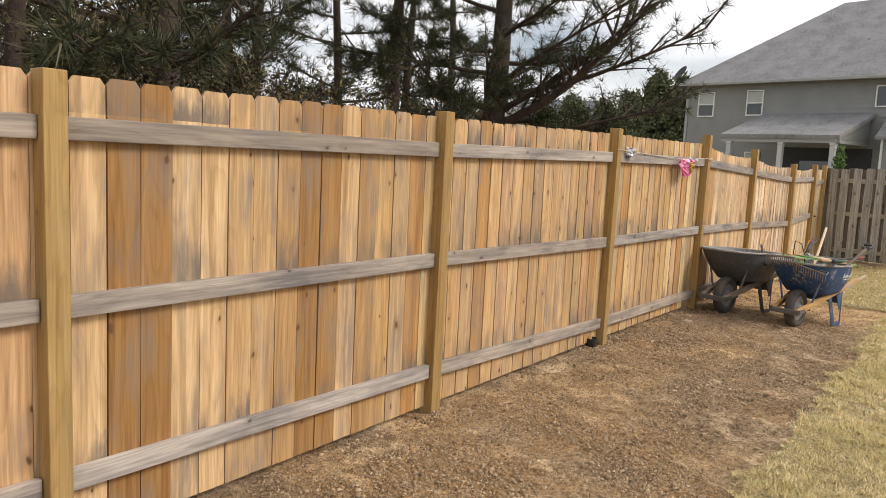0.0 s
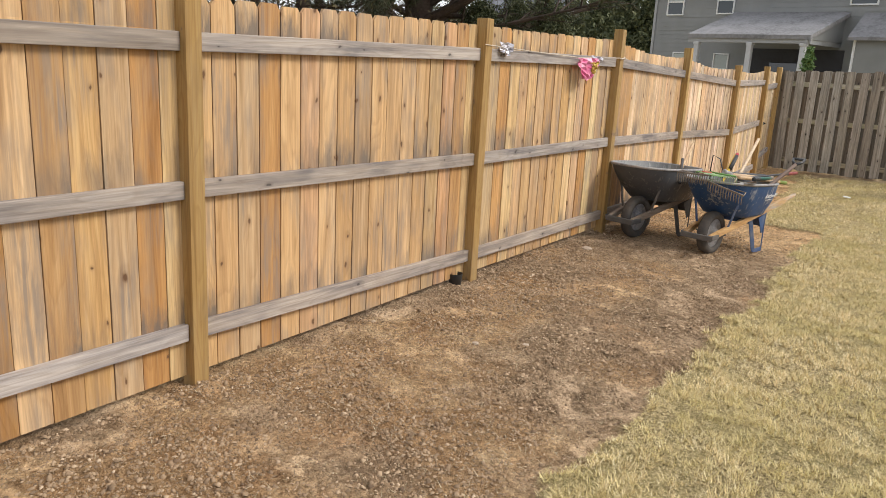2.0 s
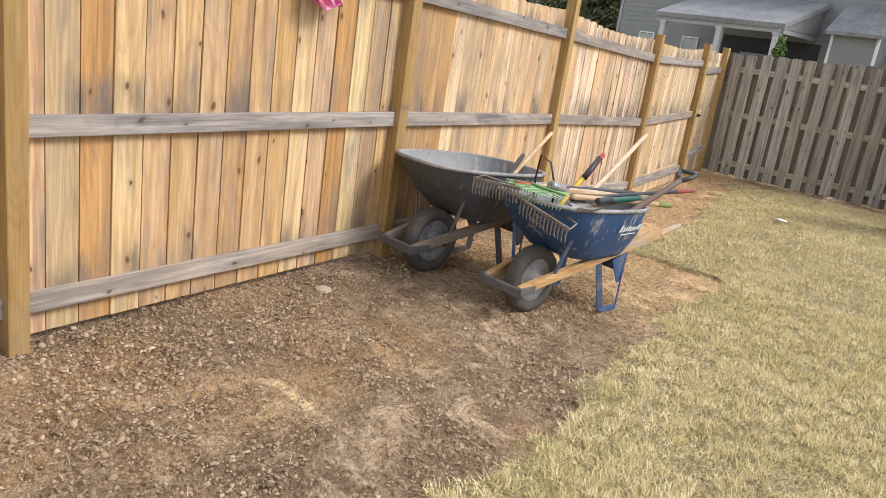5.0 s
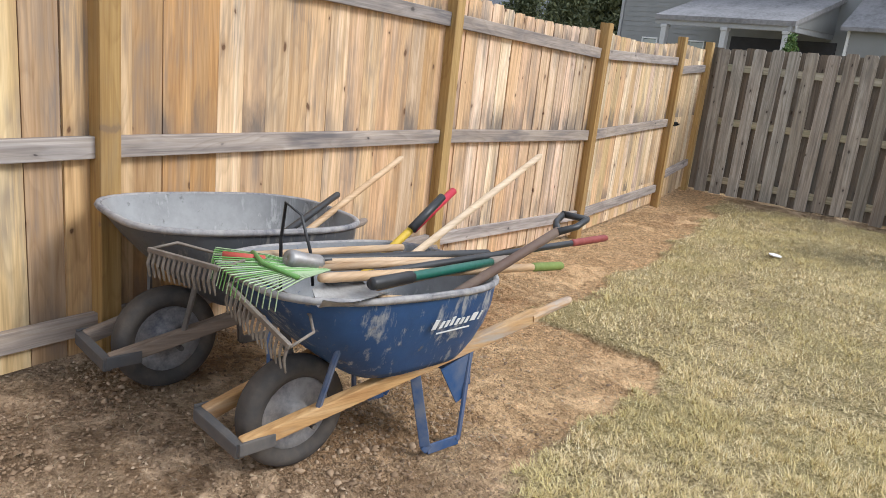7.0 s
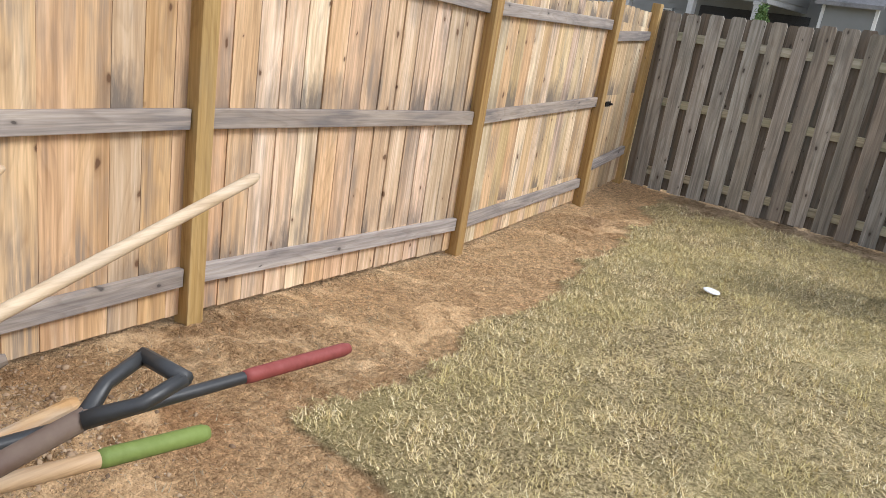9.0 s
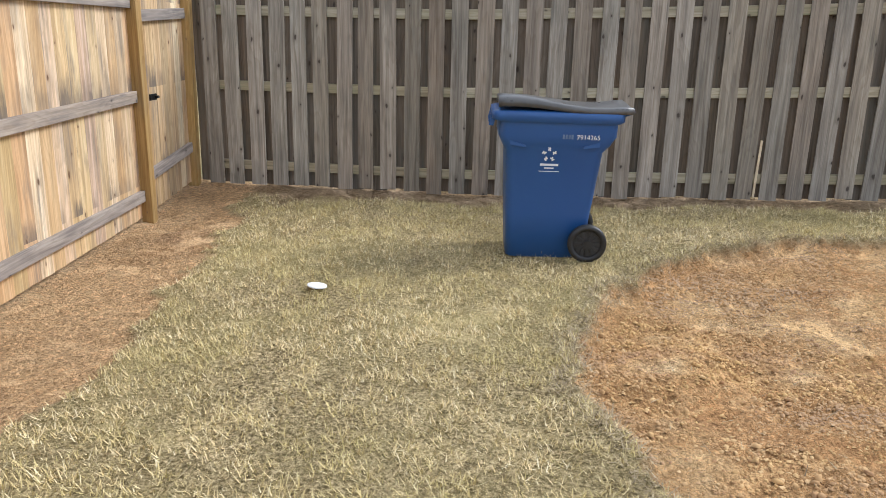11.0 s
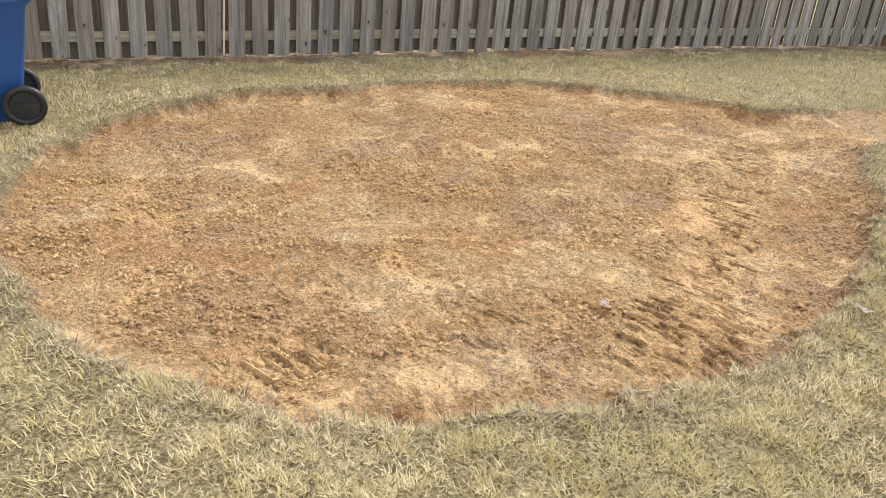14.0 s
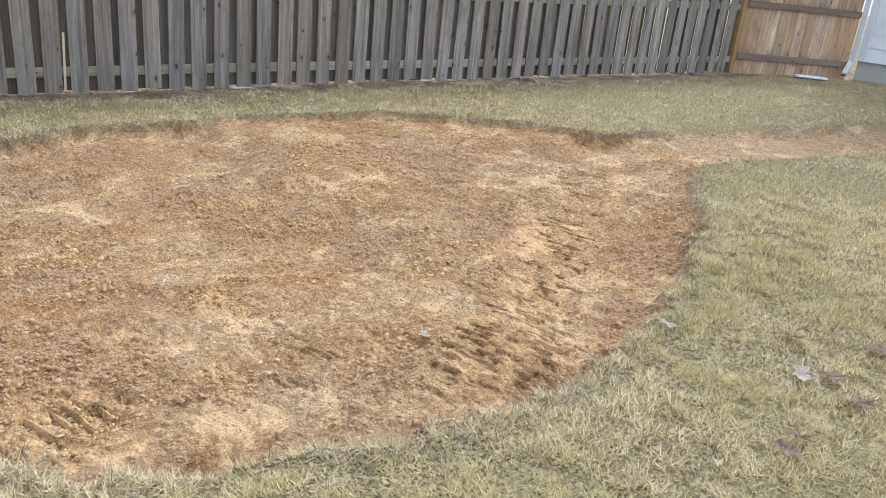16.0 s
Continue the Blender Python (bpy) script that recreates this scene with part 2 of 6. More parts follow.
def ground_material():
    m, b, node, link = shader("yard_ground", 0.95)
    b.inputs["Specular IOR Level"].default_value = 0.15
    co = node("TexCoord")

    def noise_at(scale, detail=6.0, rough=0.6):
        n = node("TexNoise", Scale=scale, Detail=detail, Roughness=rough)
        link(co.outputs["Object"], n.inputs["Vector"])
        return n.outputs["Fac"]

    big, mid, small, crumb = noise_at(0.9), noise_at(3.2, 8.0, 0.68), noise_at(24.0, 8.0, 0.72), noise_at(55.0, 5.0, 0.7)
    dirt_a = node("Attribute")
    dirt_a.attribute_name = "dirt"
    clay_a = node("Attribute")
    clay_a.attribute_name = "clay"
    loose_a = node("Attribute")
    loose_a.attribute_name = "loose"
    pale_a = node("Attribute")
    pale_a.attribute_name = "pale"
    # crumbs: rounded cells of two sizes, each with a tone of its own
    wobble = node("VectorMath")
    wobble.operation = "MULTIPLY_ADD"
    wn_ = node("TexNoise", Scale=40.0, Detail=2.0)
    link(co.outputs["Object"], wn_.inputs["Vector"])
    link(wn_.outputs["Color"], wobble.inputs[0])
    wobble.inputs[1].default_value = (0.02, 0.02, 0.02)
    link(co.outputs["Object"], wobble.inputs[2])
    cells = []
    for scale in (44.0, 105.0):
        vor = node("TexVoronoi", Scale=scale)
        link(wobble.outputs[0], vor.inputs["Vector"])
        cells.append(vor)
    clay = ramp(node, link, mid, [(0.30, (0.42, 0.225, 0.10)), (0.43, (0.61, 0.375, 0.175)), (0.55, (0.76, 0.515, 0.265)), (0.68, (0.84, 0.63, 0.37))])
    clay = mixed(node, link, ramp(node, link, big, [(0.50, (0, 0, 0)), (0.60, (0.75,) * 3)]), clay, (0.60, 0.33, 0.145))
    ash = noise_at(1.3, 3.0, 0.5)
    clay = mixed(node, link, ramp(node, link, ash, [(0.56, (0, 0, 0)), (0.68, (0.5,) * 3)]), clay, (0.50, 0.345, 0.215))
    soil = ramp(node, link, mid, [(0.30, (0.19, 0.130, 0.080)), (0.44, (0.36, 0.255, 0.160)), (0.57, (0.52, 0.38, 0.245)), (0.72, (0.66, 0.495, 0.33))])
    soil = mixed(node, link, ramp(node, link, big, [(0.54, (0, 0, 0)), (0.66, (0.6,) * 3)]), soil, (0.56, 0.345, 0.185))
    sm_n = node("TexNoise", Scale=2.3, Detail=6.0, Roughness=0.62, Distortion=1.2)
    link(co.outputs["Object"], sm_n.inputs["Vector"])
    smear = ramp(node, link, sm_n.outputs["Fac"], [(0.535, (0, 0, 0)), (0.60, (0.6,) * 3)])
    clay = mixed(node, link, smear, clay, (0.76, 0.515, 0.26))
    soil = mixed(node, link, smear, soil, (0.66, 0.49, 0.325))
    dirt = mixed(node, link, clay_a.outputs["Fac"], soil, clay)
    dry = node("Math")
    dry.operation = "MULTIPLY"
    dry.inputs[1].default_value = 0.7
    link(pale_a.outputs["Fac"], dry.inputs[0])
    dirt = mixed(node, link, dry.outputs[0], dirt, mixed(node, link, clay_a.outputs["Fac"], (0.60, 0.455, 0.30), (0.78, 0.49, 0.225)))
    loose = mixed(node, link, clay_a.outputs["Fac"], (0.28, 0.192, 0.116), (0.54, 0.315, 0.14))
    half = node("Math")
    half.operation = "MULTIPLY"
    half.inputs[1].default_value = 0.72
    link(loose_a.outputs["Fac"], half.inputs[0])
    dirt = mixed(node, link, half.outputs[0], dirt, loose)
    speck = ramp(node, link, small, [(0.34, (0.52, 0.48, 0.44)), (0.46, (0.92, 0.90, 0.88)), (0.68, (1.32, 1.30, 1.27))])
    rubble = mixed(node, link, 0.9, dirt, speck, "MULTIPLY")
    for vor, much in zip(cells, (0.55, 0.45)):
        lump = ramp(node, link, vor.outputs["Color"], [(0.15, (0.62, 0.58, 0.54)), (0.5, (1, 1, 1)), (0.9, (1.28, 1.27, 1.25))])
        rubble = mixed(node, link, much, rubble, lump, "MULTIPLY")
    dirt = mixed(node, link, smear, rubble, mixed(node, link, 0.35, dirt, speck, "MULTIPLY"))
    turf = ramp(node, link, crumb, [(0.36, (0.14, 0.105, 0.05)), (0.50, (0.40, 0.315, 0.165)), (0.62, (0.68, 0.545, 0.31)), (0.72, (0.74, 0.61, 0.39))])
    turf = mixed(node, link, ramp(node, link, big, [(0.40, (0, 0, 0)), (0.62, (0.5,) * 3)]), turf, (0.44, 0.37, 0.165))
    link(mixed(node, link, dirt_a.outputs["Fac"], turf, dirt), b.inputs["Base Color"])
    def summed(a, b_, k):
        n = node("Math")
        n.operation = "MULTIPLY_ADD"
        link(b_, n.inputs[0])
        n.inputs[1].default_value = k
        link(a, n.inputs[2])
        return n.outputs[0]

    relief = summed(summed(summed(small, crumb, 0.7), cells[0].outputs["Distance"], -0.55), cells[1].outputs["Distance"], -0.3)
    flat = mixed(node, link, smear, relief, (0.55, 0.55, 0.55))
    bumped(node, link, b, flat, 1.0, 0.045)
    return m


def island_material(name, stops, rough=0.8, spec=0.3, patch=None):
    """For grass, leaves and clods: each loose piece takes its own colour; a wide noise shifts whole areas."""
    m, b, node, link = shader(name, rough)
    b.inputs["Specular IOR Level"].default_value = spec
    geo = node("NewGeometry")
    col = ramp(node, link, geo.outputs["Random Per Island"], stops)
    if patch:
        co = node("TexCoord")
        for scale, tint, much in patch:
            n = node("TexNoise", Scale=scale, Detail=4.0, Roughness=0.6)
            link(co.outputs["Object"], n.inputs["Vector"])
            col = mixed(node, link, ramp(node, link, n.outputs["Fac"], [(0.42, (0, 0, 0)), (0.60, (much,) * 3)]), col, tint)
    link(col, b.inputs["Base Color"])
    return m


ground_mat = ground_material()
grass_mat = island_material("dormant_grass", [(0.0, (0.28, 0.235, 0.09)), (0.2, (0.60, 0.49, 0.22)), (0.5, (0.86, 0.68, 0.37)), (0.8, (0.94, 0.80, 0.50)), (1.0, (0.93, 0.84, 0.60))], 0.75, 0.2, ((1.3, (0.56, 0.475, 0.185), 0.55), (20.0, (0.46, 0.345, 0.165), 0.45)))
clod_mat = island_material("dirt_clods", [(0.0, (0.14, 0.095, 0.062)), (0.3, (0.27, 0.190, 0.12)), (0.8, (0.42, 0.30, 0.19)), (0.97, (0.50, 0.370, 0.245)), (1.0, (0.62, 0.48, 0.34))], 0.95, 0.1, ((1.4, (0.25, 0.165, 0.10), 0.5),))
clay_clod_mat = island_material("clay_clods", [(0.0, (0.30, 0.165, 0.07)), (0.3, (0.48, 0.30, 0.125)), (0.85, (0.63, 0.415, 0.185)), (1.0, (0.72, 0.50, 0.26))], 0.95, 0.1, ((1.6, (0.38, 0.205, 0.10), 0.7), (0.8, (0.46, 0.345, 0.235), 0.5)))
straw_mat = island_material("dead_thatch", [(0.0, (0.22, 0.17, 0.11)), (0.5, (0.40, 0.32, 0.20)), (1.0, (0.55, 0.46, 0.31))], 0.9, 0.1)
needle_mat = island_material("pine_needles", [(0.0, (0.018, 0.026, 0.012)), (0.5, (0.040, 0.050, 0.022)), (0.85, (0.075, 0.075, 0.030)), (1.0, (0.11, 0.085, 0.045))], 0.6)
brush_mat = island_material("brush_leaves", [(0.0, (0.035, 0.030, 0.014)), (0.5, (0.075, 0.060, 0.025)), (0.85, (0.12, 0.085, 0.035)), (1.0, (0.18, 0.15, 0.05))], 0.7)
cedar_mat = island_material("cedar_foliage", [(0.0, (0.040, 0.052, 0.026)), (0.5, (0.095, 0.110, 0.052)), (1.0, (0.17, 0.18, 0.085))], 0.7)
far_mat = island_material("far_foliage", [(0.0, (0.055, 0.070, 0.050)), (0.5, (0.095, 0.110, 0.075)), (1.0, (0.15, 0.15, 0.11))], 0.8)
bark = plain("pine_bark", (0.075, 0.050, 0.036), 0.95, 0, (0.028, 0.019, 0.015), 18.0, 0.5, 1.0)
twig_mat = plain("dark_twigs", (0.05, 0.038, 0.03), 0.95, 0, (0.025, 0.018, 0.015), 30.0, 0.5, 0)

# ---- mesh helpers ----
def thing(name, label, category, m=None, group="", kind=""):
    ob = new(name)
    ob.empty_display_size = 0.1
    if m:
        ob.matrix_world = m
    return tagged(ob, label, category, group, kind)


def mesh_of(name, bm, material, smooth=False):
    me = bpy.data.meshes.new(name)
    bmesh.ops.recalc_face_normals(bm, faces=bm.faces)
    bm.to_mesh(me)
    bm.free()
    for p in me.polygons:
        p.use_smooth = smooth
    me.materials.append(material)
    return me


def part(name, bm, material, parent, label="", smooth=False):
    """Links a bmesh as one mesh object under a thing or a part (or on its own)."""
    ob = new(name, mesh_of(name, bm, material, smooth))
    ob.parent = parent
    return tagged(ob, label)


def put(name, me, parent, m, colour=None):
    """One more object on a shared mesh."""
    ob = new(name, me)
    ob.parent = parent
    ob.matrix_local = m
    if colour:
        ob.color = (*colour, 1)
    return ob


def box(bm, size, m=None, bevel=0.0, taper=None):
    r = bmesh.ops.create_cube(bm, size=1.0)
    vs = r["verts"]
    for v in vs:
        k = taper if taper and v.co.z > 0 else 1.0
        v.co = Vector((v.co.x * size[0] * k, v.co.y * size[1] * k, v.co.z * size[2]))
    if bevel:
        es = list({e for v in vs for e in v.link_edges})
        vs = list(set(bmesh.ops.bevel(bm, geom=es, offset=bevel, segments=2, profile=0.6, affect="EDGES")["verts"]) | {v for v in vs if v.is_valid})
    if m:
        bmesh.ops.transform(bm, matrix=m, verts=vs)
    return bm


def at(x, y, z):
    return Matrix.Translation((x, y, z))


def tube(bm, points, radii, sides=8, caps=True):
    """A swept round bar through points with a radius at each."""
    points = [Vector(p) for p in points]
    if isinstance(radii, (int, float)):
        radii = [radii] * len(points)
    rings, side = [], None
    for i, p in enumerate(points):
        way = (points[min(i + 1, len(points) - 1)] - points[max(i - 1, 0)]).normalized()
        if side is None:
            side = way.orthogonal().normalized()
        side = (side - way * side.dot(way)).normalized()
        other = way.cross(side)
        rings.append([bm.verts.new(p + (side * math.cos(a) + other * math.sin(a)) * radii[i]) for a in (2 * math.pi * k / sides for k in range(sides))])
    for a, b in zip(rings, rings[1:]):
        for k in range(sides):
            bm.faces.new((a[k], a[(k + 1) % sides], b[(k + 1) % sides], b[k]))
    if caps:
        bm.faces.new(rings[0][::-1])
        bm.faces.new(rings[-1])
    return bm


def prism(bm, outline, depth, m=None):
    """A flat outline in x and z, made depth thick along y."""
    a = [bm.verts.new((x, -depth / 2, z)) for x, z in outline]
    b = [bm.verts.new((x, depth / 2, z)) for x, z in outline]
    bm.faces.new(a)
    bm.faces.new(b[::-1])
    for i in range(len(a)):
        j = (i + 1) % len(a)
        bm.faces.new((a[i], b[i], b[j], a[j]))
    if m:
        bmesh.ops.transform(bm, matrix=m, verts=a + b)
    return bm


def lathe(bm, profile, sides=24, m=None):
    """A profile of (radius, x) turned about the x axis."""
    rings = [[bm.verts.new((x, r * math.cos(2 * math.pi * k / sides), r * math.sin(2 * math.pi * k / sides))) for k in range(sides)] for r, x in profile]
    for a, b in zip(rings, rings[1:] + rings[:1]):
        for k in range(sides):
            bm.faces.new((a[k], a[(k + 1) % sides], b[(k + 1) % sides], b[k]))
    if m:
        bmesh.ops.transform(bm, matrix=m, verts=[v for r in rings for v in r])
    return bm


def numpy_mesh(name, verts, faces, material):
    """A large mesh of triangles from arrays."""
    me = bpy.data.meshes.new(name)
    n, f = len(verts), len(faces)
    me.vertices.add(n)
    me.vertices.foreach_set("co", np.asarray(verts, np.float32).ravel())
    w = faces.shape[1]
    me.loops.add(f * w)
    me.loops.foreach_set("vertex_index", np.asarray(faces, np.int32).ravel())
    me.polygons.add(f)
    me.polygons.foreach_set("loop_start", np.arange(0, f * w, w, dtype=np.int32))
    me.update(calc_edges=True)
    me.materials.append(material)
    return me


# ---- shape of the ground ----
def lattice(x, y, seed):
    """Smooth random numbers in the plane, 0 to 1."""
    x, y = np.asarray(x, float), np.asarray(y, float)
    xi, yi = np.floor(x).astype(np.int64), np.floor(y).astype(np.int64)
    fx, fy = x - xi, y - yi
    fx, fy = fx * fx * (3 - 2 * fx), fy * fy * (3 - 2 * fy)

    def h(a, b):
        n = (a * 374761393 + b * 668265263 + seed * 974634541) & 0x7FFFFFFF
        n = ((n ^ (n >> 13)) * 1274126177) & 0x7FFFFFFF
        return ((n ^ (n >> 16)) & 0xFFFF) / 65535.0

    return (h(xi, yi) * (1 - fx) + h(xi + 1, yi) * fx) * (1 - fy) + (h(xi, yi + 1) * (1 - fx) + h(xi + 1, yi + 1) * fx) * fy


def fractal(x, y, scale, seed, octaves=4, gain=0.5):
    total, amp, norm = 0, 1.0, 0
    for o in range(octaves):
        total = total + amp * lattice(x * scale * 2 ** o + 17 * o, y * scale * 2 ** o - 9 * o, seed + o)
        norm += amp
        amp *= gain
    return total / norm


PIT = [(0.31, 13.2), (0.37, 12.75), (0.46, 12.3), (0.64, 11.94), (0.90, 11.62), (1.22, 11.38), (1.61, 11.18), (2.06, 11.02), (2.56, 11.0), (3.21, 11.12),
       (3.85, 11.36), (4.4, 11.65), (5.0, 12.08), (5.46, 12.46), (5.85, 12.62), (7.2, 12.42), (8.9, 12.05), (12.5, 11.2), (16.5, 10.2), (16.5, 11.0), (12.5, 12.1),
       (10.6, 12.66), (7.88, 13.3), (5.95, 13.66), (5.72, 13.95), (5.45, 14.35), (5.0, 14.8), (4.43, 15.18), (3.16, 15.4), (2.06, 15.45), (1.5, 15.22), (0.84, 14.6), (0.58, 14.2), (0.36, 13.6)]


LANE_X, LANE_Y = (1.9, 2.34, 2.64, 3.03, 3.39, 3.99, 4.59), (11.06, 11.18, 11.31, 11.55, 11.8, 12.26, 12.74)
LANE = list(zip(LANE_X, LANE_Y)) + [(4.62, 12.70), (4.02, 12.22), (3.42, 11.76), (3.06, 11.51), (2.67, 11.27), (2.36, 11.14), (1.92, 11.03)]
GROOVES = [((1.07, 11.83), (1.14, 11.62), 0.022), ((1.14, 11.84), (1.19, 11.66), 0.022), ((1.17, 11.86), (1.24, 11.65), 0.022), ((1.22, 11.89), (1.26, 11.79), 0.022), ((1.27, 11.84), (1.33, 11.69), 0.022), ((1.26, 11.78), (1.30, 11.68), 0.022), ((1.35, 11.83), (1.40, 11.73), 0.022), ((0.99, 11.66), (1.00, 11.60), 0.022), ((1.03, 11.66), (1.04, 11.61), 0.022)]
tread = random.Random(4)
def treads(x0, y0, along, length, ranks, chance, deep):
    """A tyre's track: short slanting bars in ranks across it."""
    n = int(length / 0.043)
    sx, sy = along[1], -along[0]
    for i in range(n):
        for k in range(ranks):
            if tread.random() < chance(i / n):
                d, o = (i + 0.5 * (k % 2)) * 0.043 + tread.uniform(-0.012, 0.012), (k - (ranks - 1) / 2) * 0.08 + tread.uniform(-0.025, 0.025)
                mx, my = x0 + along[0] * d + sx * o, y0 + along[1] * d + sy * o
                h = tread.uniform(0.03, 0.085)
                GROOVES.append(((mx - 0.346 * h, my + 0.938 * h), (mx + 0.346 * h, my - 0.938 * h), deep * tread.uniform(0.6, 1.3)))


treads(2.36, 11.14, (0.83, 0.557), 1.25, 5, lambda u: 0.5, 0.010)
treads(3.40, 11.84, (0.80, 0.60), 1.2, 4, lambda u: 0.2, 0.008)
treads(4.45, 12.70, (0.87, 0.49), 0.7, 4, lambda u: 0.32, 0.011)
treads(1.93, 11.50, (0.60, 0.80), 0.55, 4, lambda u: 0.3, 0.009)


def inside_by(x, y, poly):
    """Distance inside an outline (negative outside)."""
    x, y = np.asarray(x, float), np.asarray(y, float)
    best, odd = np.full(x.shape, 1e9), np.zeros(x.shape, bool)
    for (ax, ay), (bx, by) in zip(poly, poly[1:] + poly[:1]):
        dx, dy = bx - ax, by - ay
        t = np.clip(((x - ax) * dx + (y - ay) * dy) / (dx * dx + dy * dy), 0, 1)
        best = np.minimum(best, np.hypot(x - ax - t * dx, y - ay - t * dy))
        if dy:
            cross = ((ay > y) != (by > y)) & (x < (bx - ax) * (y - ay) / dy + ax)
            odd ^= cross
    return np.where(odd, best, -best)


TRACK = [(1.95, 11.10), (2.45, 11.02), (3.15, 11.45), (4.0, 12.0), (4.9, 12.55), (5.25, 12.75), (4.75, 13.0), (3.9, 12.72), (3.3, 12.05), (2.45, 11.55)]
FENCE_Y = np.array([-60, 3.96, 6.52, 8.92, 11.42, 13.7, 16.1, 17.29, 40, 400])
FENCE_Z = np.array([0.0, 0.0, 0.03, 0.06, -0.05, -0.125, -0.095, 0.0, 0.0, 0.0])
STRIP_Y = np.array([-60, 10.95, 11.12, 11.9, 13.5, 15.5, 16.7, 17.3])
STRIP_X = np.array([-0.87, -0.87, -1.70, -1.72, -1.80, -2.0, -2.12, -2.2])


def step(a, b, v):
    t = np.clip((v - a) / (b - a), 0, 1)
    return t * t * (3 - 2 * t)


def base_height(x, y):
    x, y = np.asarray(x, float), np.asarray(y, float)
    near = step(-0.6, -2.4, x) * step(40, 18, y)
    slope = 0.042 * step(11, 8, np.abs(y - 10.5)) + 0.014 * step(6, 10, np.abs(y - 10.5))
    rise = slope * np.clip(x - 0.2, 0, 5.2) + 0.034 * np.clip(x - 5.4, 0, 6.5)
    rise = rise * step(40, 20, y) * step(-30, -4, y) * step(60, 20, x)
    return near * np.interp(y, FENCE_Y, FENCE_Z) + rise


def back_line(x):
    """Where the old fence stands: its y at each x."""
    return 17.33 - 0.0963 * (np.asarray(x, float) + 2.7)


def zones(x, y):
    """How much of pit, of strip and of fence-side dirt there is at each place, 0 to 1."""
    wob = (fractal(x, y, 2.3, 5, 4, 0.6) - 0.5) * 0.34 + (fractal(x, y, 13.0, 6, 3, 0.6) - 0.5) * 0.14
    pit = inside_by(x, y, PIT)
    strip = np.interp(y, STRIP_Y, STRIP_X) - x
    back = np.where(y < 30, y - back_line(x) + 0.42, -1.0)
    inside = (x > -2.9) & (x < 17.7) & (y < back_line(x) + 0.12)
    return np.where(inside, pit + wob * 0.6, -1), np.where(inside, strip + wob * 1.25, -1), np.where(inside, back + wob * 2.0, -1), pit


def ground_at(x, y):
    """Height of the ground and its dirt, clay and looseness there."""
    x, y = np.asarray(x, float), np.asarray(y, float)
    p, s, b, pit_raw = zones(x, y)
    pm, sm, bm_ = step(-0.03, 0.05, p), step(-0.04, 0.06, s), step(-0.15, 0.2, b)
    dirt = np.maximum(np.maximum(pm, sm), 0.85 * bm_)
    z = base_height(x, y)
    rough = fractal(x, y, 7.0, 11, 4, 0.55) - 0.5
    clod = fractal(x, y, 22.0, 23, 3, 0.6) - 0.5
    loose = step(0.44, 0.56, fractal(x, y, 2.1, 31, 6, 0.68))
    z = z + dirt * (rough * 0.040 + clod * (0.010 + 0.030 * loose) - 0.012)
    z = z - (0.022 + 0.060 * step(0.48, 0.62, fractal(x, y, 0.75, 47, 3))) * step(-0.02, 0.12, p) * step(17, 9, x)
    z = z + 0.02 * np.exp(-((p - 0.02) / 0.07) ** 2) * (fractal(x, y, 9, 41, 2) > 0.5)
    # tyre tread marks and the grooves of a rake
    near = (x > 0.8) & (x < 5.0) & (y > 10.9) & (y < 13.3)
    cut = np.zeros(x.shape)
    for (ax, ay), (bx, by), deep in GROOVES:
        k = near & (np.abs(x - (ax + bx) / 2) < 0.3) & (np.abs(y - (ay + by) / 2) < 0.3)
        if k.any():
            dx, dy = bx - ax, by - ay
            t = np.clip(((x[k] - ax) * dx + (y[k] - ay) * dy) / (dx * dx + dy * dy), 0, 1)
            d = np.hypot(x[k] - ax - t * dx, y[k] - ay - t * dy)
            cut[k] = np.maximum(cut[k], deep * np.exp(-(d / 0.010) ** 2) - 0.3 * deep * np.exp(-((d - 0.026) / 0.011) ** 2))
    z = z - cut * pm
    loose = loose * (1 - 0.8 * step(0.3, 0.15, np.abs(inside_by(x, y, LANE))))
    turf = (1 - dirt)
    z = z + turf * ((fractal(x, y, 3.0, 71, 4) - 0.5) * 0.035 + 0.012)
    clay = np.maximum(pm, 0.45 * sm * step(0.62, 0.75, fractal(x, y, 0.9, 81, 3)))
    # lighter clayey earth along the far end of the strip
    clay = np.maximum(clay, 0.55 * sm * step(8.6, 9.8, y))
    loose = loose * (1 - 0.5 * sm * step(8.8, 10.0, y))
    # looser, darker soil in patches along the foot of the fence
    loose = np.maximum(loose, 0.9 * sm * step(-1.75, -2.35, x) * step(8.4, 7.4, y) * step(0.30, 0.52, fractal(x, y, 1.6, 61, 4)))
    # dry earth trodden smooth
    lane = step(0.02, 0.10, inside_by(x, y, TRACK) + (fractal(x, y, 6.0, 63, 3) - 0.5) * 0.12)
    pale = np.maximum.reduce([sm * step(8.8, 10.2, y) * step(0.30, 0.55, fractal(x, y, 1.3, 65, 4)), 0.75 * pm * lane, pm * step(5.6, 6.4, x)])
    return z, dirt, clay * np.where(x > 6.2, 0.55, 1.0), loose * dirt * (1 - 0.85 * pale), pale * dirt


def axis_points(lo, hi, fine, far, grow=1.25):
    pts = list(np.arange(lo, hi + fine / 2, fine))
    for sign, end in ((-1, lo), (1, hi)):
        d, p = fine, end
        while abs(p) < far:
            d = min(d * grow, 40)
            p += sign * d
            pts.append(p)
    return np.array(sorted(pts))


def height(x, y):
    return float(ground_at(np.array([x]), np.array([y]))[0][0])


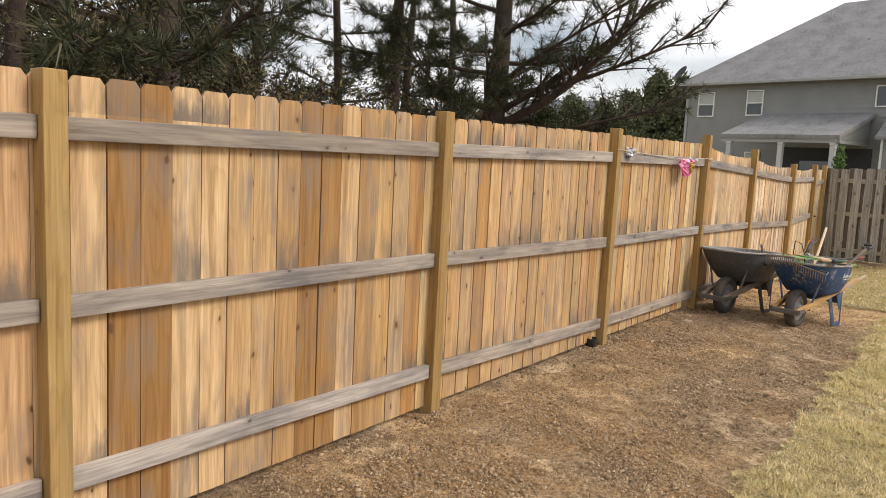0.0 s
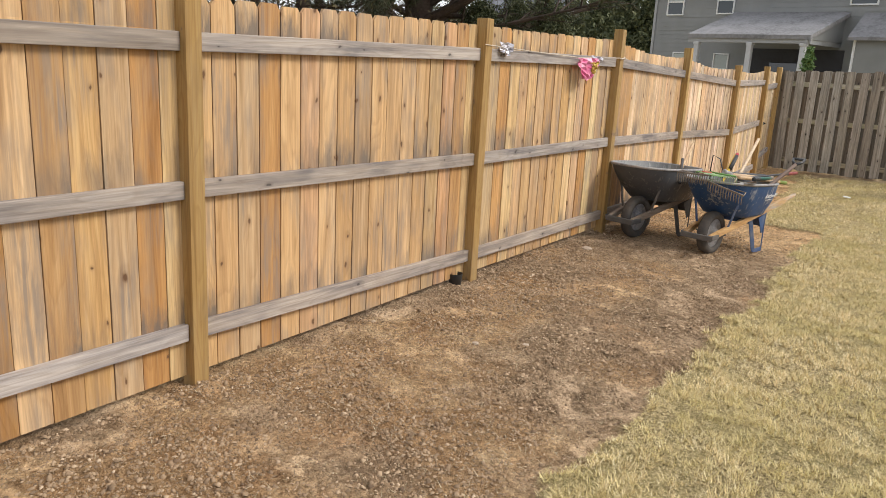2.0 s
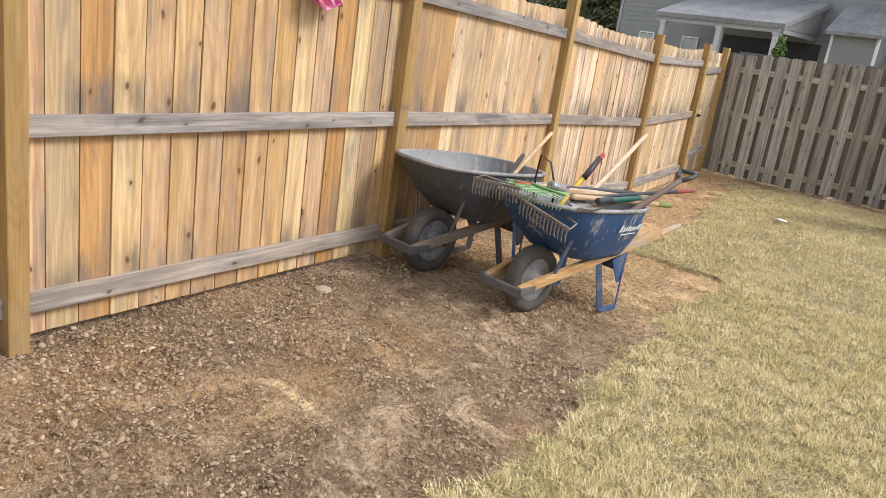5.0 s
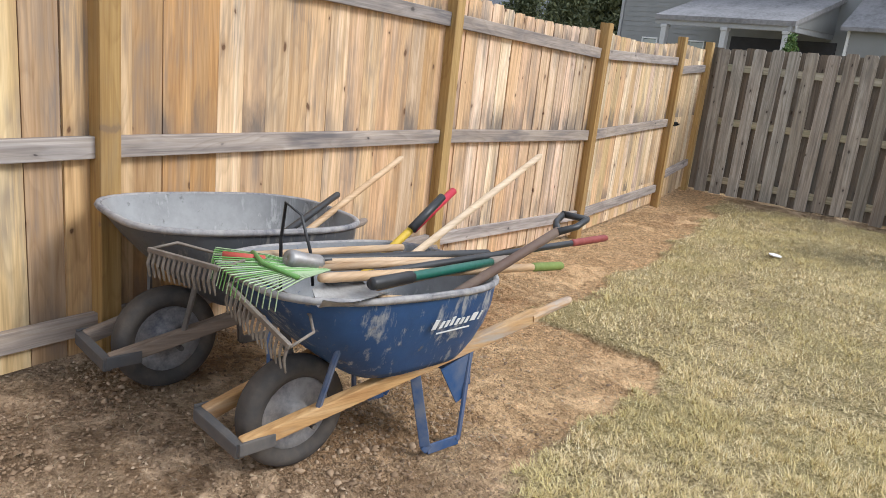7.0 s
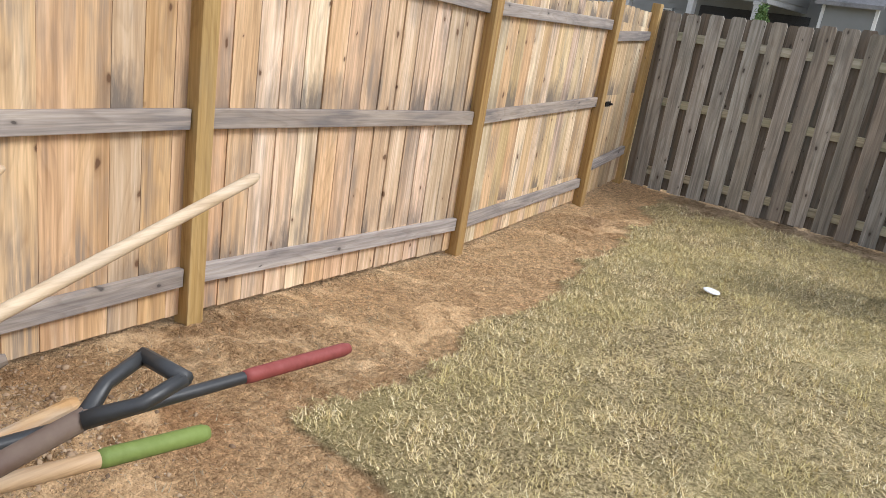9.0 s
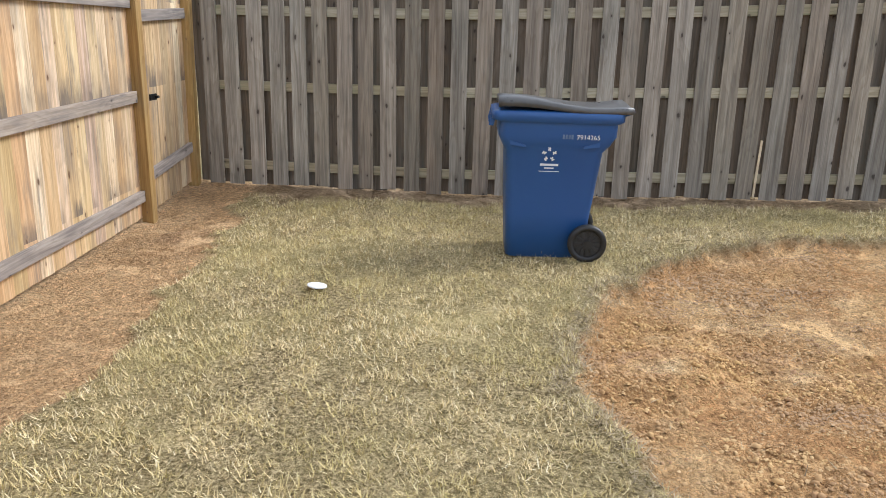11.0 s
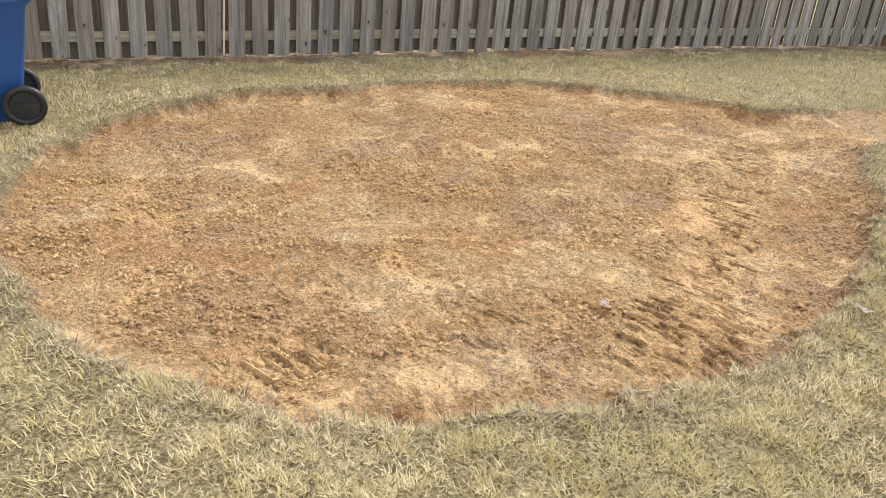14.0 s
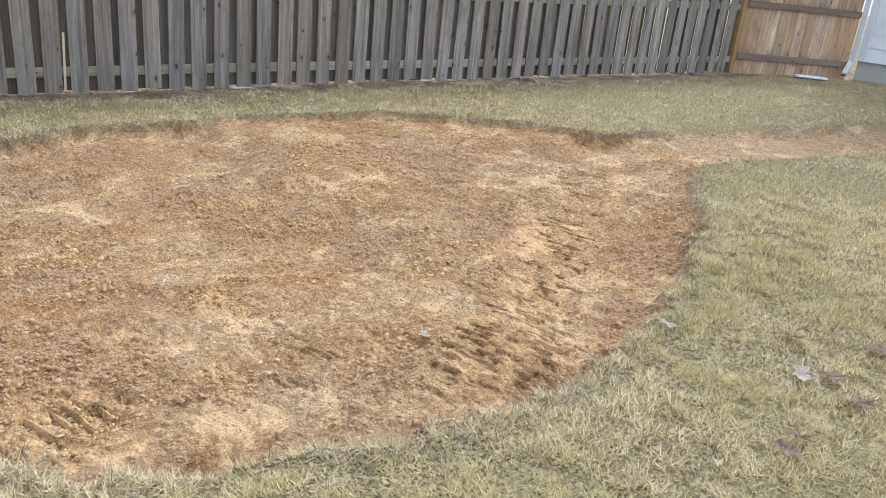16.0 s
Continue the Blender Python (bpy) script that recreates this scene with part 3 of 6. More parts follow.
def fine_axis(stops, far):
    """Grid lines: (from, to, spacing) stretches, then ever wider to the horizon."""
    inner = np.concatenate([np.arange(a, b - d / 2, d) for a, b, d in stops])
    tails = axis_points(stops[0][0], stops[-1][1], 0.04, far)
    return np.concatenate([tails[tails < stops[0][0] - 1e-6], inner, tails[tails >= stops[-1][1] - 1e-6]])


gx = fine_axis(((-2.95, 0.8, 0.025), (0.8, 4.9, 0.016), (4.9, 6.4, 0.028)), 420)
gy = fine_axis(((1.8, 11.0, 0.028), (11.0, 13.2, 0.016), (13.2, 17.4, 0.034)), 420)
GX, GY = np.meshgrid(gx, gy)
gz, g_dirt, g_clay, g_loose, g_pale = ground_at(GX.ravel(), GY.ravel())
nx, ny = len(gx), len(gy)
idx = np.arange(nx * ny).reshape(ny, nx)
quads = np.stack([idx[:-1, :-1], idx[:-1, 1:], idx[1:, 1:], idx[1:, :-1]], -1).reshape(-1, 4)
me = numpy_mesh("ground", np.stack([GX.ravel(), GY.ravel(), gz], -1), quads, ground_mat)
for key, values in (("dirt", g_dirt), ("clay", g_clay), ("loose", g_loose), ("pale", g_pale)):
    me.attributes.new(key, "FLOAT", "POINT").data.foreach_set("value", values.astype(np.float32))
me.polygons.foreach_set("use_smooth", np.ones(len(quads), bool))
ground = tagged(new("ground", me), "dormant tan lawn with bare brown and orange clay patches", "ground", kind="structure")

rng = np.random.default_rng(7)


def scatter_blades(n, lo, hi, keep, length, width, lean, name, mat, label, category, lift=0.0, clumps=True):
    """Thin bent blades, each a loose strip of its own."""
    x, y = rng.uniform(lo[0], hi[0], n), rng.uniform(lo[1], hi[1], n)
    z, dirt = ground_at(x, y)[:2]
    clump = step(0.30, 0.66, fractal(x, y, 15.0, 101, 2, 0.6)) if clumps else np.full(n, 0.7)
    ok = keep(x, y, dirt) & (rng.uniform(0, 1, n) < 0.32 + 0.68 * clump)
    x, y, z, clump = x[ok], y[ok], z[ok], clump[ok]
    n = len(x)
    a = rng.uniform(0, 2 * math.pi, n)
    l = length * rng.uniform(0.5, 1.35, n) * (0.70 + 0.60 * clump)
    t = np.clip(rng.normal(lean, 0.30, n), 0.05, 1.5)
    dx, dy = np.cos(a), np.sin(a)
    w = width * rng.uniform(0.7, 1.3, n) / 2
    root = np.stack([x, y, z - 0.004 + lift], -1)
    side = np.stack([-dy * w, dx * w, np.zeros(n)], -1)
    tip = root + np.stack([dx * np.sin(t) * l, dy * np.sin(t) * l, np.cos(t) * l], -1)
    verts = np.stack([root - side, root + side, tip], 1).reshape(-1, 3)
    faces = np.arange(n * 3).reshape(-1, 3)
    return tagged(new(name, numpy_mesh(name, verts, faces, mat)), label, category, kind="stuff")


on_turf = lambda x, y, d: (d < rng.uniform(0.05, 0.75, len(x))) & (y < back_line(x) - 0.05)
LAWN = "short dormant straw-coloured lawn grass with green patches"
scatter_blades(430000, (-1.15, 2.2), (0.75, 11.0), on_turf, 0.036, 0.0042, 0.98, "lawn_grass", grass_mat, LAWN, "grass")
scatter_blades(290000, (0.75, 9.3), (5.6, 11.9), on_turf, 0.036, 0.0040, 0.98, "lawn_grass", grass_mat, LAWN, "grass")
scatter_blades(400000, (-2.2, 11.0), (6.2, 17.0), on_turf, 0.036, 0.0050, 0.95, "lawn_grass", grass_mat, LAWN, "grass")
scatter_blades(170000, (5.6, 8.5), (17.6, 17.0), on_turf, 0.038, 0.0070, 0.9, "lawn_grass", grass_mat, LAWN, "grass")


def scatter_clods(n, lo, hi, keep, size, name, mat, label, rounded=False):
    """Small lumps of earth, each an uneven eight-sided stone."""
    x, y = rng.uniform(lo[0], hi[0], n), rng.uniform(lo[1], hi[1], n)
    z, dirt, clay, loose, pale = ground_at(x, y)
    ok = (rng.uniform(0, 1, n) > pale * 0.8) & keep(dirt, clay, loose, n)
    x, y, z = x[ok], y[ok], z[ok]
    n = len(x)
    r = size * np.clip(rng.lognormal(0, 0.5, n), 0.35, 2.6)
    a = rng.uniform(0, 6.28, n)
    if rounded:
        turn = np.arange(5) * 2 * math.pi / 5
        form = np.concatenate([np.stack([np.cos(turn), np.sin(turn), np.full(5, -0.2)], -1), np.stack([0.78 * np.cos(turn + 0.6), 0.78 * np.sin(turn + 0.6), np.full(5, 0.55)], -1), [[0, 0, 0.85]]])
        tri = np.array([q for k in range(5) for q in ((k, (k + 1) % 5, 5 + k), ((k + 1) % 5, 5 + (k + 1) % 5, 5 + k), (5 + k, 5 + (k + 1) % 5, 10))])
    else:
        form = np.array([[1, 0, 0], [0, 1, 0], [-1, 0, 0], [0, -1, 0], [0, 0, 0.9]], float)
        tri = np.array([[0, 1, 4], [1, 2, 4], [2, 3, 4], [3, 0, 4]])
    w = len(form)
    v = form[None] * rng.uniform(0.7, 1.25, (n, w, 1)) * (1.0 + 0.5 * rng.uniform(-0.6, 0.6, (n, 1, 3))) + rng.normal(0, 0.13, (n, w, 3))
    c, s = np.cos(a)[:, None], np.sin(a)[:, None]
    vx, vy = v[..., 0] * c - v[..., 1] * s, v[..., 0] * s + v[..., 1] * c
    verts = np.stack([vx * r[:, None] + x[:, None], vy * r[:, None] + y[:, None], v[..., 2] * r[:, None] * 0.9 + (z + r * 0.1)[:, None]], -1).reshape(-1, 3)
    faces = (np.arange(n)[:, None, None] * w + tri[None]).reshape(-1, 3)
    return tagged(new(name, numpy_mesh(name, verts, faces, mat)), label, "soil", kind="stuff")


in_soil = lambda d, c, l, n: (d > 0.5) & (c < 0.6) & (rng.uniform(0, 1, n) < 0.30 + 0.70 * l)
in_clay = lambda d, c, l, n: (d > 0.5) & (c >= 0.5) & (rng.uniform(0, 1, n) < 0.30 + 0.70 * l)
scatter_clods(95000, (-2.8, 2.4), (-0.5, 10.6), in_soil, 0.0046, "soil_clods", clod_mat, "loose crumbs and clods of brown soil")
scatter_clods(170000, (0.2, 10.9), (6.2, 15.4), in_clay, 0.0040, "clay_clods", clay_clod_mat, "loose crumbs and clods of orange clay")
big_soil = lambda d, c, l, n: (d > 0.4) & (c < 0.6) & (rng.uniform(0, 1, n) < 0.05 + 0.95 * l)
big_clay = lambda d, c, l, n: (d > 0.5) & (c >= 0.5) & (rng.uniform(0, 1, n) < 0.04 + 0.96 * l)
scatter_clods(24000, (-2.8, 2.4), (-0.6, 10.9), big_soil, 0.0056, "soil_lumps", clod_mat, "larger rounded lumps of brown soil", True)
scatter_clods(40000, (0.2, 10.9), (6.2, 14.6), big_clay, 0.0056, "clay_lumps", clay_clod_mat, "larger rounded lumps of orange clay", True)
thatch_strip = lambda x, y, d: (d > 0.25) & (rng.uniform(0, 1, len(x)) < 0.25)
scatter_blades(30000, (-2.7, 2.4), (-0.8, 12.5), thatch_strip, 0.04, 0.0035, 1.35, "dead_grass_litter", straw_mat, "dead roots and straw lying on bare soil", "litter", 0.004, False)
thatch_edge = lambda x, y, d: (rng.uniform(0, 1, len(x)) < 0.010 * (d > 0.3) + 0.95 * (np.abs(zones(x, y)[0] + 0.01) < 0.075))
scatter_blades(190000, (0.0, 10.7), (6.6, 15.7), thatch_edge, 0.05, 0.0042, 1.25, "dead_grass_litter", straw_mat, "torn grey thatch along the edge of the bare clay", "litter", 0.004, False)

# raised ridges pressed up between tyre treads and rake tines
ridge_v, ridge_f = [], []
for (ax, ay), (bx, by), deep in GROOVES:
    a, b = Vector((ax, ay, 0)), Vector((bx, by, 0))
    way = (b - a).normalized()
    side = Vector((-way.y, way.x, 0))
    c0 = (a + b) / 2 + side * 0.012
    half, w, h = (b - a).length * tread.uniform(0.42, 0.56), tread.uniform(0.006, 0.010), deep * tread.uniform(0.45, 0.8)
    z0 = height(c0.x, c0.y)
    base = len(ridge_v)
    for e, ws, hs in ((-1.0, 0.35, 0.2), (-0.55, 1.0, 0.9), (0.1, 0.85, 1.0), (0.6, 1.0, 0.8), (1.0, 0.3, 0.2)):
        p = c0 + way * (half * e) + side * tread.uniform(-0.006, 0.006)
        for sd, up in ((-1, -0.01), (-0.35, h * hs), (0.55, h * hs * 0.8), (1, -0.01)):
            q = p + side * (w * ws * sd)
            ridge_v.append((q.x, q.y, z0 + up))
    for i in range(4):
        for k in range(3):
            o = base + i * 4 + k
            ridge_f.append((o, o + 4, o + 5, o + 1))
me = numpy_mesh("pressed_clay_ridges", np.array(ridge_v), np.array(ridge_f), ground_mat)
for key, value in (("dirt", 1.0), ("clay", 1.0), ("loose", 0.0), ("pale", 0.5)):
    me.attributes.new(key, "FLOAT", "POINT").data.foreach_set("value", np.full(len(ridge_v), value, np.float32))
me.polygons.foreach_set("use_smooth", np.ones(len(ridge_f), bool))
tagged(new("pressed_clay_ridges", me), "ridges of clay pressed up by tyre treads", "soil", kind="stuff")

# ---- fences ----
def picket_mesh(name, width, tall, thick, ear, material, warp=0.0):
    w, bm = width / 2, bmesh.new()
    prism(bm, [(-w, 0), (w, 0), (w + warp, tall * 0.5), (w, tall - ear), (w - ear * 0.75, tall), (-w + ear * 0.75, tall), (-w, tall - ear), (-w + warp, tall * 0.5)], thick)
    return mesh_of(name, bm, material)


def bar_mesh(name, size, material, bevel=0.004):
    return mesh_of(name, box(bmesh.new(), size, None, bevel), material)


FX = -2.78                                             # the face of the new fence's posts lies near this x
POST_Y = [-3.4, -0.95, 1.48, 3.96, 6.52, 8.92, 11.42, 13.68, 16.09, 17.24]
POST_X = [-2.78, -2.78, -2.78, -2.79, -2.74, -2.66, -2.74, -2.66, -2.76, -2.78]
POST_TOP = [1.88, 1.89, 1.90, 1.94, 1.99, 2.06, 1.99, 1.84, 1.875, 1.885]
RAILS = [(1.69, 1.01, 0.31), (1.69, 1.01, 0.31), (1.69, 1.01, 0.31), (1.70, 1.0, 0.27), (1.735, 0.965, 0.215), (1.75, 0.97, 0.225), (1.67, 0.91, 0.18), (1.575, 0.85, 0.10), (1.60, 0.90, 0.115), (1.58, 0.93, 0.30)]
fence_new = thing("wooden_privacy_fence", "new honey-coloured pine privacy fence with weathered rails and posts", "fence", at(0, 0, 0))
post_me = mesh_of("post", box(bmesh.new(), (0.092, 0.092, 2.2), at(0, 0, -1.1), 0.005), post_wood)
for x, y, top in zip(POST_X, POST_Y, POST_TOP):
    put("post", post_me, fence_new, at(x, y, top) @ pose(0, 0, 0, random.uniform(-0.4, 0.4), random.uniform(-0.4, 0.4), 0), (random.uniform(0.9, 1.05),) * 3)

pickets = [picket_mesh("picket", 0.139, 1.80, 0.017, 0.028, picket_wood, w) for w in (0.0, 0.002, -0.0025)]
PITCH, SEAM = 0.1498, 1.72          # the boards run on in one row, behind the posts
PALE, HONEY, ORANGE, UMBER, ASH = (1.13, 1.13, 1.14), (1.03, 0.98, 0.90), (0.86, 0.70, 0.48), (0.60, 0.47, 0.29), (0.86, 0.86, 0.88)
TONES = {-6: ORANGE, -1: PALE, 0: UMBER, 1: UMBER, 2: PALE, 3: PALE, 4: HONEY, 5: PALE, 6: HONEY, 7: UMBER, 8: (0.66, 0.52, 0.32), 9: PALE, 12: ASH, 13: ORANGE, 16: HONEY, 17: ASH,
         18: ORANGE, 19: HONEY, 21: PALE, 23: ASH, 24: HONEY, 25: PALE, 26: PALE, 30: (0.92, 0.80, 0.62), 34: ORANGE, 39: (0.8, 0.7, 0.55), 44: ORANGE, 49: (0.66, 0.57, 0.45), 50: ORANGE, 51: ORANGE, 52: PALE, 55: HONEY}
for bay in range(len(POST_Y) - 1):
    y0, y1 = POST_Y[bay], POST_Y[bay + 1]
    gate = bay == 8
    x0, x1 = POST_X[bay], POST_X[bay + 1]
    for r in range(3):
        za, zb = RAILS[bay][r], RAILS[bay + 1][r]
        if gate:
            za, zb = (1.50, 0.0, 0.24)[r], (1.56, 0.0, 0.36)[r]
            if r == 1:
                continue
        length = y1 - y0 - 0.096
        pitch = math.degrees(math.atan2(zb - za, y1 - y0))
        put("rail", bar_mesh("rail", (0.038, length, 0.089), rail_wood), fence_new,
            at((x0 + x1) / 2 - 0.012, (y0 + y1) / 2, (za + zb) / 2) @ pose(0, 0, 0, pitch, 0, math.degrees(-math.atan2(x1 - x0, y1 - y0))), (random.uniform(0.72, 1.12),) * 3)
    if gate:
        spots = [(y0 + (y1 - y0) * (k + 0.5) / 8, (y1 - y0) / 8, 200 + k) for k in range(8)]
    else:
        spots = [(SEAM + PITCH * (k + 0.5), PITCH, k) for k in range(-40, 110) if y0 <= SEAM + PITCH * (k + 0.5) < y1]
    for y, wide, k in spots:
        f = (y - y0) / (y1 - y0)
        x = x0 + (x1 - x0) * f - 0.0405
        z = float(np.interp(y, FENCE_Y, FENCE_Z)) + 0.03
        top = np.interp(f, [0, 1], [RAILS[bay][0], RAILS[bay + 1][0]]) + 0.205 - (0.05 * math.sin(math.pi * f) if bay in (5, 6, 7) else 0)
        warm = TONES.get(k) or tuple(c * random.uniform(0.95, 1.04) for c in random.choice((PALE, PALE, HONEY, HONEY, HONEY, ASH, (0.96, 0.86, 0.70))))
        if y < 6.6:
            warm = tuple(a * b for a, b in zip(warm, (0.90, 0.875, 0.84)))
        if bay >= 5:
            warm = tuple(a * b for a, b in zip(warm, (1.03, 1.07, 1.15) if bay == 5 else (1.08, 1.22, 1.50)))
        tall = (top + random.uniform(-0.006, 0.006) - z) / 1.80
        ob = put("picket", random.choice(pickets), fence_new, at(x + random.uniform(-0.003, 0.003), y, z) @ pose(0, 0, 0, 0, 0, 90 + random.uniform(-1.0, 1.0)))
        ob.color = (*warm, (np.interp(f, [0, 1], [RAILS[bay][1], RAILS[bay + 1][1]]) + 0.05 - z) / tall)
        ob.scale = (wide / 0.139 * random.uniform(0.955, 0.982), 1, tall)
latch = part("latch", box(box(bmesh.new(), (0.012, 0.13, 0.05), at(-2.735, 16.29, 0.88), 0.004), (0.03, 0.04, 0.02), at(-2.72, 16.33, 0.88), 0.004), plain("black_iron", (0.02, 0.02, 0.02), 0.5, 0.6), fence_new, "black iron gate latch")

pale_strip_mat = plain("pale_strip_colour", (0.80, 0.68, 0.48), 0.8, 0, (0.6, 0.46, 0.28), 30, 0.4, 0.1)
fence_old = thing("weathered_shadowbox_fence", "weathered grey-brown shadowbox fence with overlapping pickets", "fence", at(0, 0, 0))
old_pickets = [picket_mesh("old_picket", 0.146, 1.76, 0.016, 0.022, old_wood, w) for w in (0.0, 0.003, -0.003)]
SKEW = math.degrees(math.atan(-0.0963))
OLD_X0, OLD_LONG, OLD_STEP = -2.66, 14.02, 0.2110


def on_back(u, off=0.0):
    """A place along the old fence, u metres from its corner, off metres behind its line: x, y and the ground there."""
    x = OLD_X0 + u * math.cos(radians(SKEW)) - off * math.sin(radians(SKEW))
    y = float(back_line(OLD_X0)) + u * math.sin(radians(SKEW)) + off * math.cos(radians(SKEW))
    return x, y, float(base_height(x, y))


n_old = int(OLD_LONG / OLD_STEP)
for k in range(-1, n_old):
    for back in (0, 1) if k >= 0 else (1,):
        u = 0.07 + (k + 0.5 * back) * OLD_STEP + random.uniform(-0.008, 0.008)
        x, y, low = on_back(u, 0.037 if back else -0.020)
        tone = random.choice((0.82, 0.92, 1.0, 1.0, 1.1, 1.22))
        red = random.uniform(-0.02, 0.07)
        # back row: browner wood, darkened further for the front row's shade
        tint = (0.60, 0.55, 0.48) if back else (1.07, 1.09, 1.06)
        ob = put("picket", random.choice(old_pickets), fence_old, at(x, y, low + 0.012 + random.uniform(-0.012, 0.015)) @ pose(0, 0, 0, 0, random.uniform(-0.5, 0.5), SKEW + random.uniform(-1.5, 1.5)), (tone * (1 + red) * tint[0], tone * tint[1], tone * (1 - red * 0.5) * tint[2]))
        ob.scale = (random.uniform(0.95, 1.02), 1, (1.035 + 0.035 * min(1.0, max(0.0, u) / 3.4)) * random.uniform(0.995, 1.010))
for r, z in enumerate((1.60, 0.93, 0.19)):
    for k in range(6):
        u0, u1 = k * OLD_LONG / 6 + 0.01, (k + 1) * OLD_LONG / 6 - 0.01
        (xa, ya, za), (xb, yb, zb) = on_back(u0, 0.008), on_back(u1, 0.008)
        put("rail", bar_mesh("old_rail", (u1 - u0, 0.034, 0.086), old_rail), fence_old, at((xa + xb) / 2, (ya + yb) / 2, z + (za + zb) / 2) @ pose(0, 0, 0, 0, -math.degrees(math.atan2(zb - za, u1 - u0)), SKEW), (random.uniform(0.9, 1.15),) * 3)

# a narrow pale upright strip in front of the pickets
sx, sy, sz = on_back(5.02, -0.034)
part("split_board", box(bmesh.new(), (0.020, 0.010, 0.50), at(sx, sy, sz + 0.28) @ pose(0, 0, 0, 0, 1.5, SKEW), 0.003), pale_strip_mat, fence_old, "narrow pale upright strip low on the grey fence")
fence_side = thing("wooden_side_fence", "pale pine fence panel between grey fence and house", "fence", at(0, 0, 0))
SIDE_A, SIDE_TURN, SIDE_Z = Vector((11.28, 15.98, 0.0)), -25.5, 0.40
side_way = Vector((math.cos(radians(SIDE_TURN)), math.sin(radians(SIDE_TURN)), 0.0))
put("post", post_me, fence_side, at(SIDE_A.x, SIDE_A.y, 2.32) @ pose(0, 0, 0, 0, 0, SKEW), (1.0, 0.97, 0.92))
for k in range(13):
    p = SIDE_A + side_way * (0.125 + k * 0.150)
    ob = put("picket", random.choice(pickets), fence_side, at(p.x, p.y, SIDE_Z) @ pose(0, 0, 0, 0, 0, SIDE_TURN + random.uniform(-1, 1)))
    ob.color = (*random.choice(((1.05, 1.12, 1.30), (0.98, 0.98, 1.05), (1.15, 1.24, 1.50), (1.05, 1.05, 1.12), (0.90, 0.96, 1.12))), 0.97)
    ob.scale = (random.uniform(1.03, 1.07), 1, 1.03)
for z in (2.05, 1.41, 0.67):
    p = SIDE_A + side_way * 1.03 + Vector((side_way.y, -side_way.x, 0)) * 0.028
    put("rail", bar_mesh("side_rail", (1.95, 0.038, 0.089), rail_wood_x), fence_side, at(p.x, p.y, z) @ pose(0, 0, 0, 0, 0, SIDE_TURN), (0.72, 0.68, 0.65))


# ---- houses ----
def siding_material(name, colour, pitch, rough=0.7):
    """Lapped boards: a fine relief line at each board's lower edge."""
    m, b, node, link = shader(name, rough)
    v, _ = shifted(node, link, (0, 0, 0))
    co = node("TexCoord")
    n = node("TexNoise", Scale=1.2, Detail=5.0)
    link(co.outputs["Object"], n.inputs["Vector"])
    link(mixed(node, link, ramp(node, link, n.outputs["Fac"], [(0.3, (0, 0, 0)), (0.75, (1, 1, 1))]), tuple(c * 0.9 for c in colour), tuple(c * 1.1 for c in colour)), b.inputs["Base Color"])
    return m


def clapboard(bm, m, length, low, top, pitch=0.19, lap=0.016):
    """Rows of lapped boards on a wall that runs along x, facing -y."""
    z = low
    while z < top - 0.01:
        z2 = min(z + pitch, top)
        vs = [bm.verts.new(m @ Vector(p)) for p in ((0, -lap, z), (length, -lap, z), (length, -0.002, z2), (0, -0.002, z2), (0, 0.0, z), (length, 0.0, z))]
        bm.faces.new((vs[0], vs[1], vs[2], vs[3]))
        bm.faces.new((vs[4], vs[5], vs[1], vs[0]))
        z = z2
    return bm


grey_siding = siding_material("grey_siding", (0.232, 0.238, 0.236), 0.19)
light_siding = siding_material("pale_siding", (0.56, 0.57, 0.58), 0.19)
white_siding = siding_material("white_siding", (0.84, 0.85, 0.87), 0.25)
roof_mat = plain("grey_asphalt_shingle", (0.25, 0.245, 0.25), 0.95, 0, (0.15, 0.147, 0.15), 9.0, 0.5, 0.4)
dark_roof = plain("dark_shingle", (0.17, 0.18, 0.20), 0.95, 0, (0.07, 0.075, 0.085), 9.0, 0.5, 0.4)
trim_white = plain("white_trim_paint", (0.74, 0.74, 0.73), 0.55, 0, (0.55, 0.55, 0.54), 12, 0.25, 0.05)
trim_grey = plain("grey_trim_paint", (0.33, 0.335, 0.34), 0.6, 0, (0.24, 0.245, 0.25), 12, 0.3, 0.05)
porch_white = plain("porch_post_paint", (0.50, 0.505, 0.51), 0.6, 0, (0.38, 0.385, 0.39), 12, 0.3, 0.05)
concrete = plain("pale_concrete", (0.50, 0.49, 0.46), 0.95, 0, (0.38, 0.36, 0.33), 14, 0.4, 0.3)
# near-black: the dish's own dark grey, and shade painted in elsewhere
dark_and_shade = plain("dark_grey_and_painted_shade", (0.045, 0.045, 0.05), 0.8)
glass_mat, gb, _, _ = shader("window_glass", 0.06)
gb.inputs["Base Color"].default_value = (0.035, 0.042, 0.048, 1)
gb.inputs["Specular IOR Level"].default_value = 0.8
blind_mat = plain("pale_blind", (0.42, 0.45, 0.43), 0.7, 0, (0.36, 0.39, 0.37), 10, 0.3, 0)


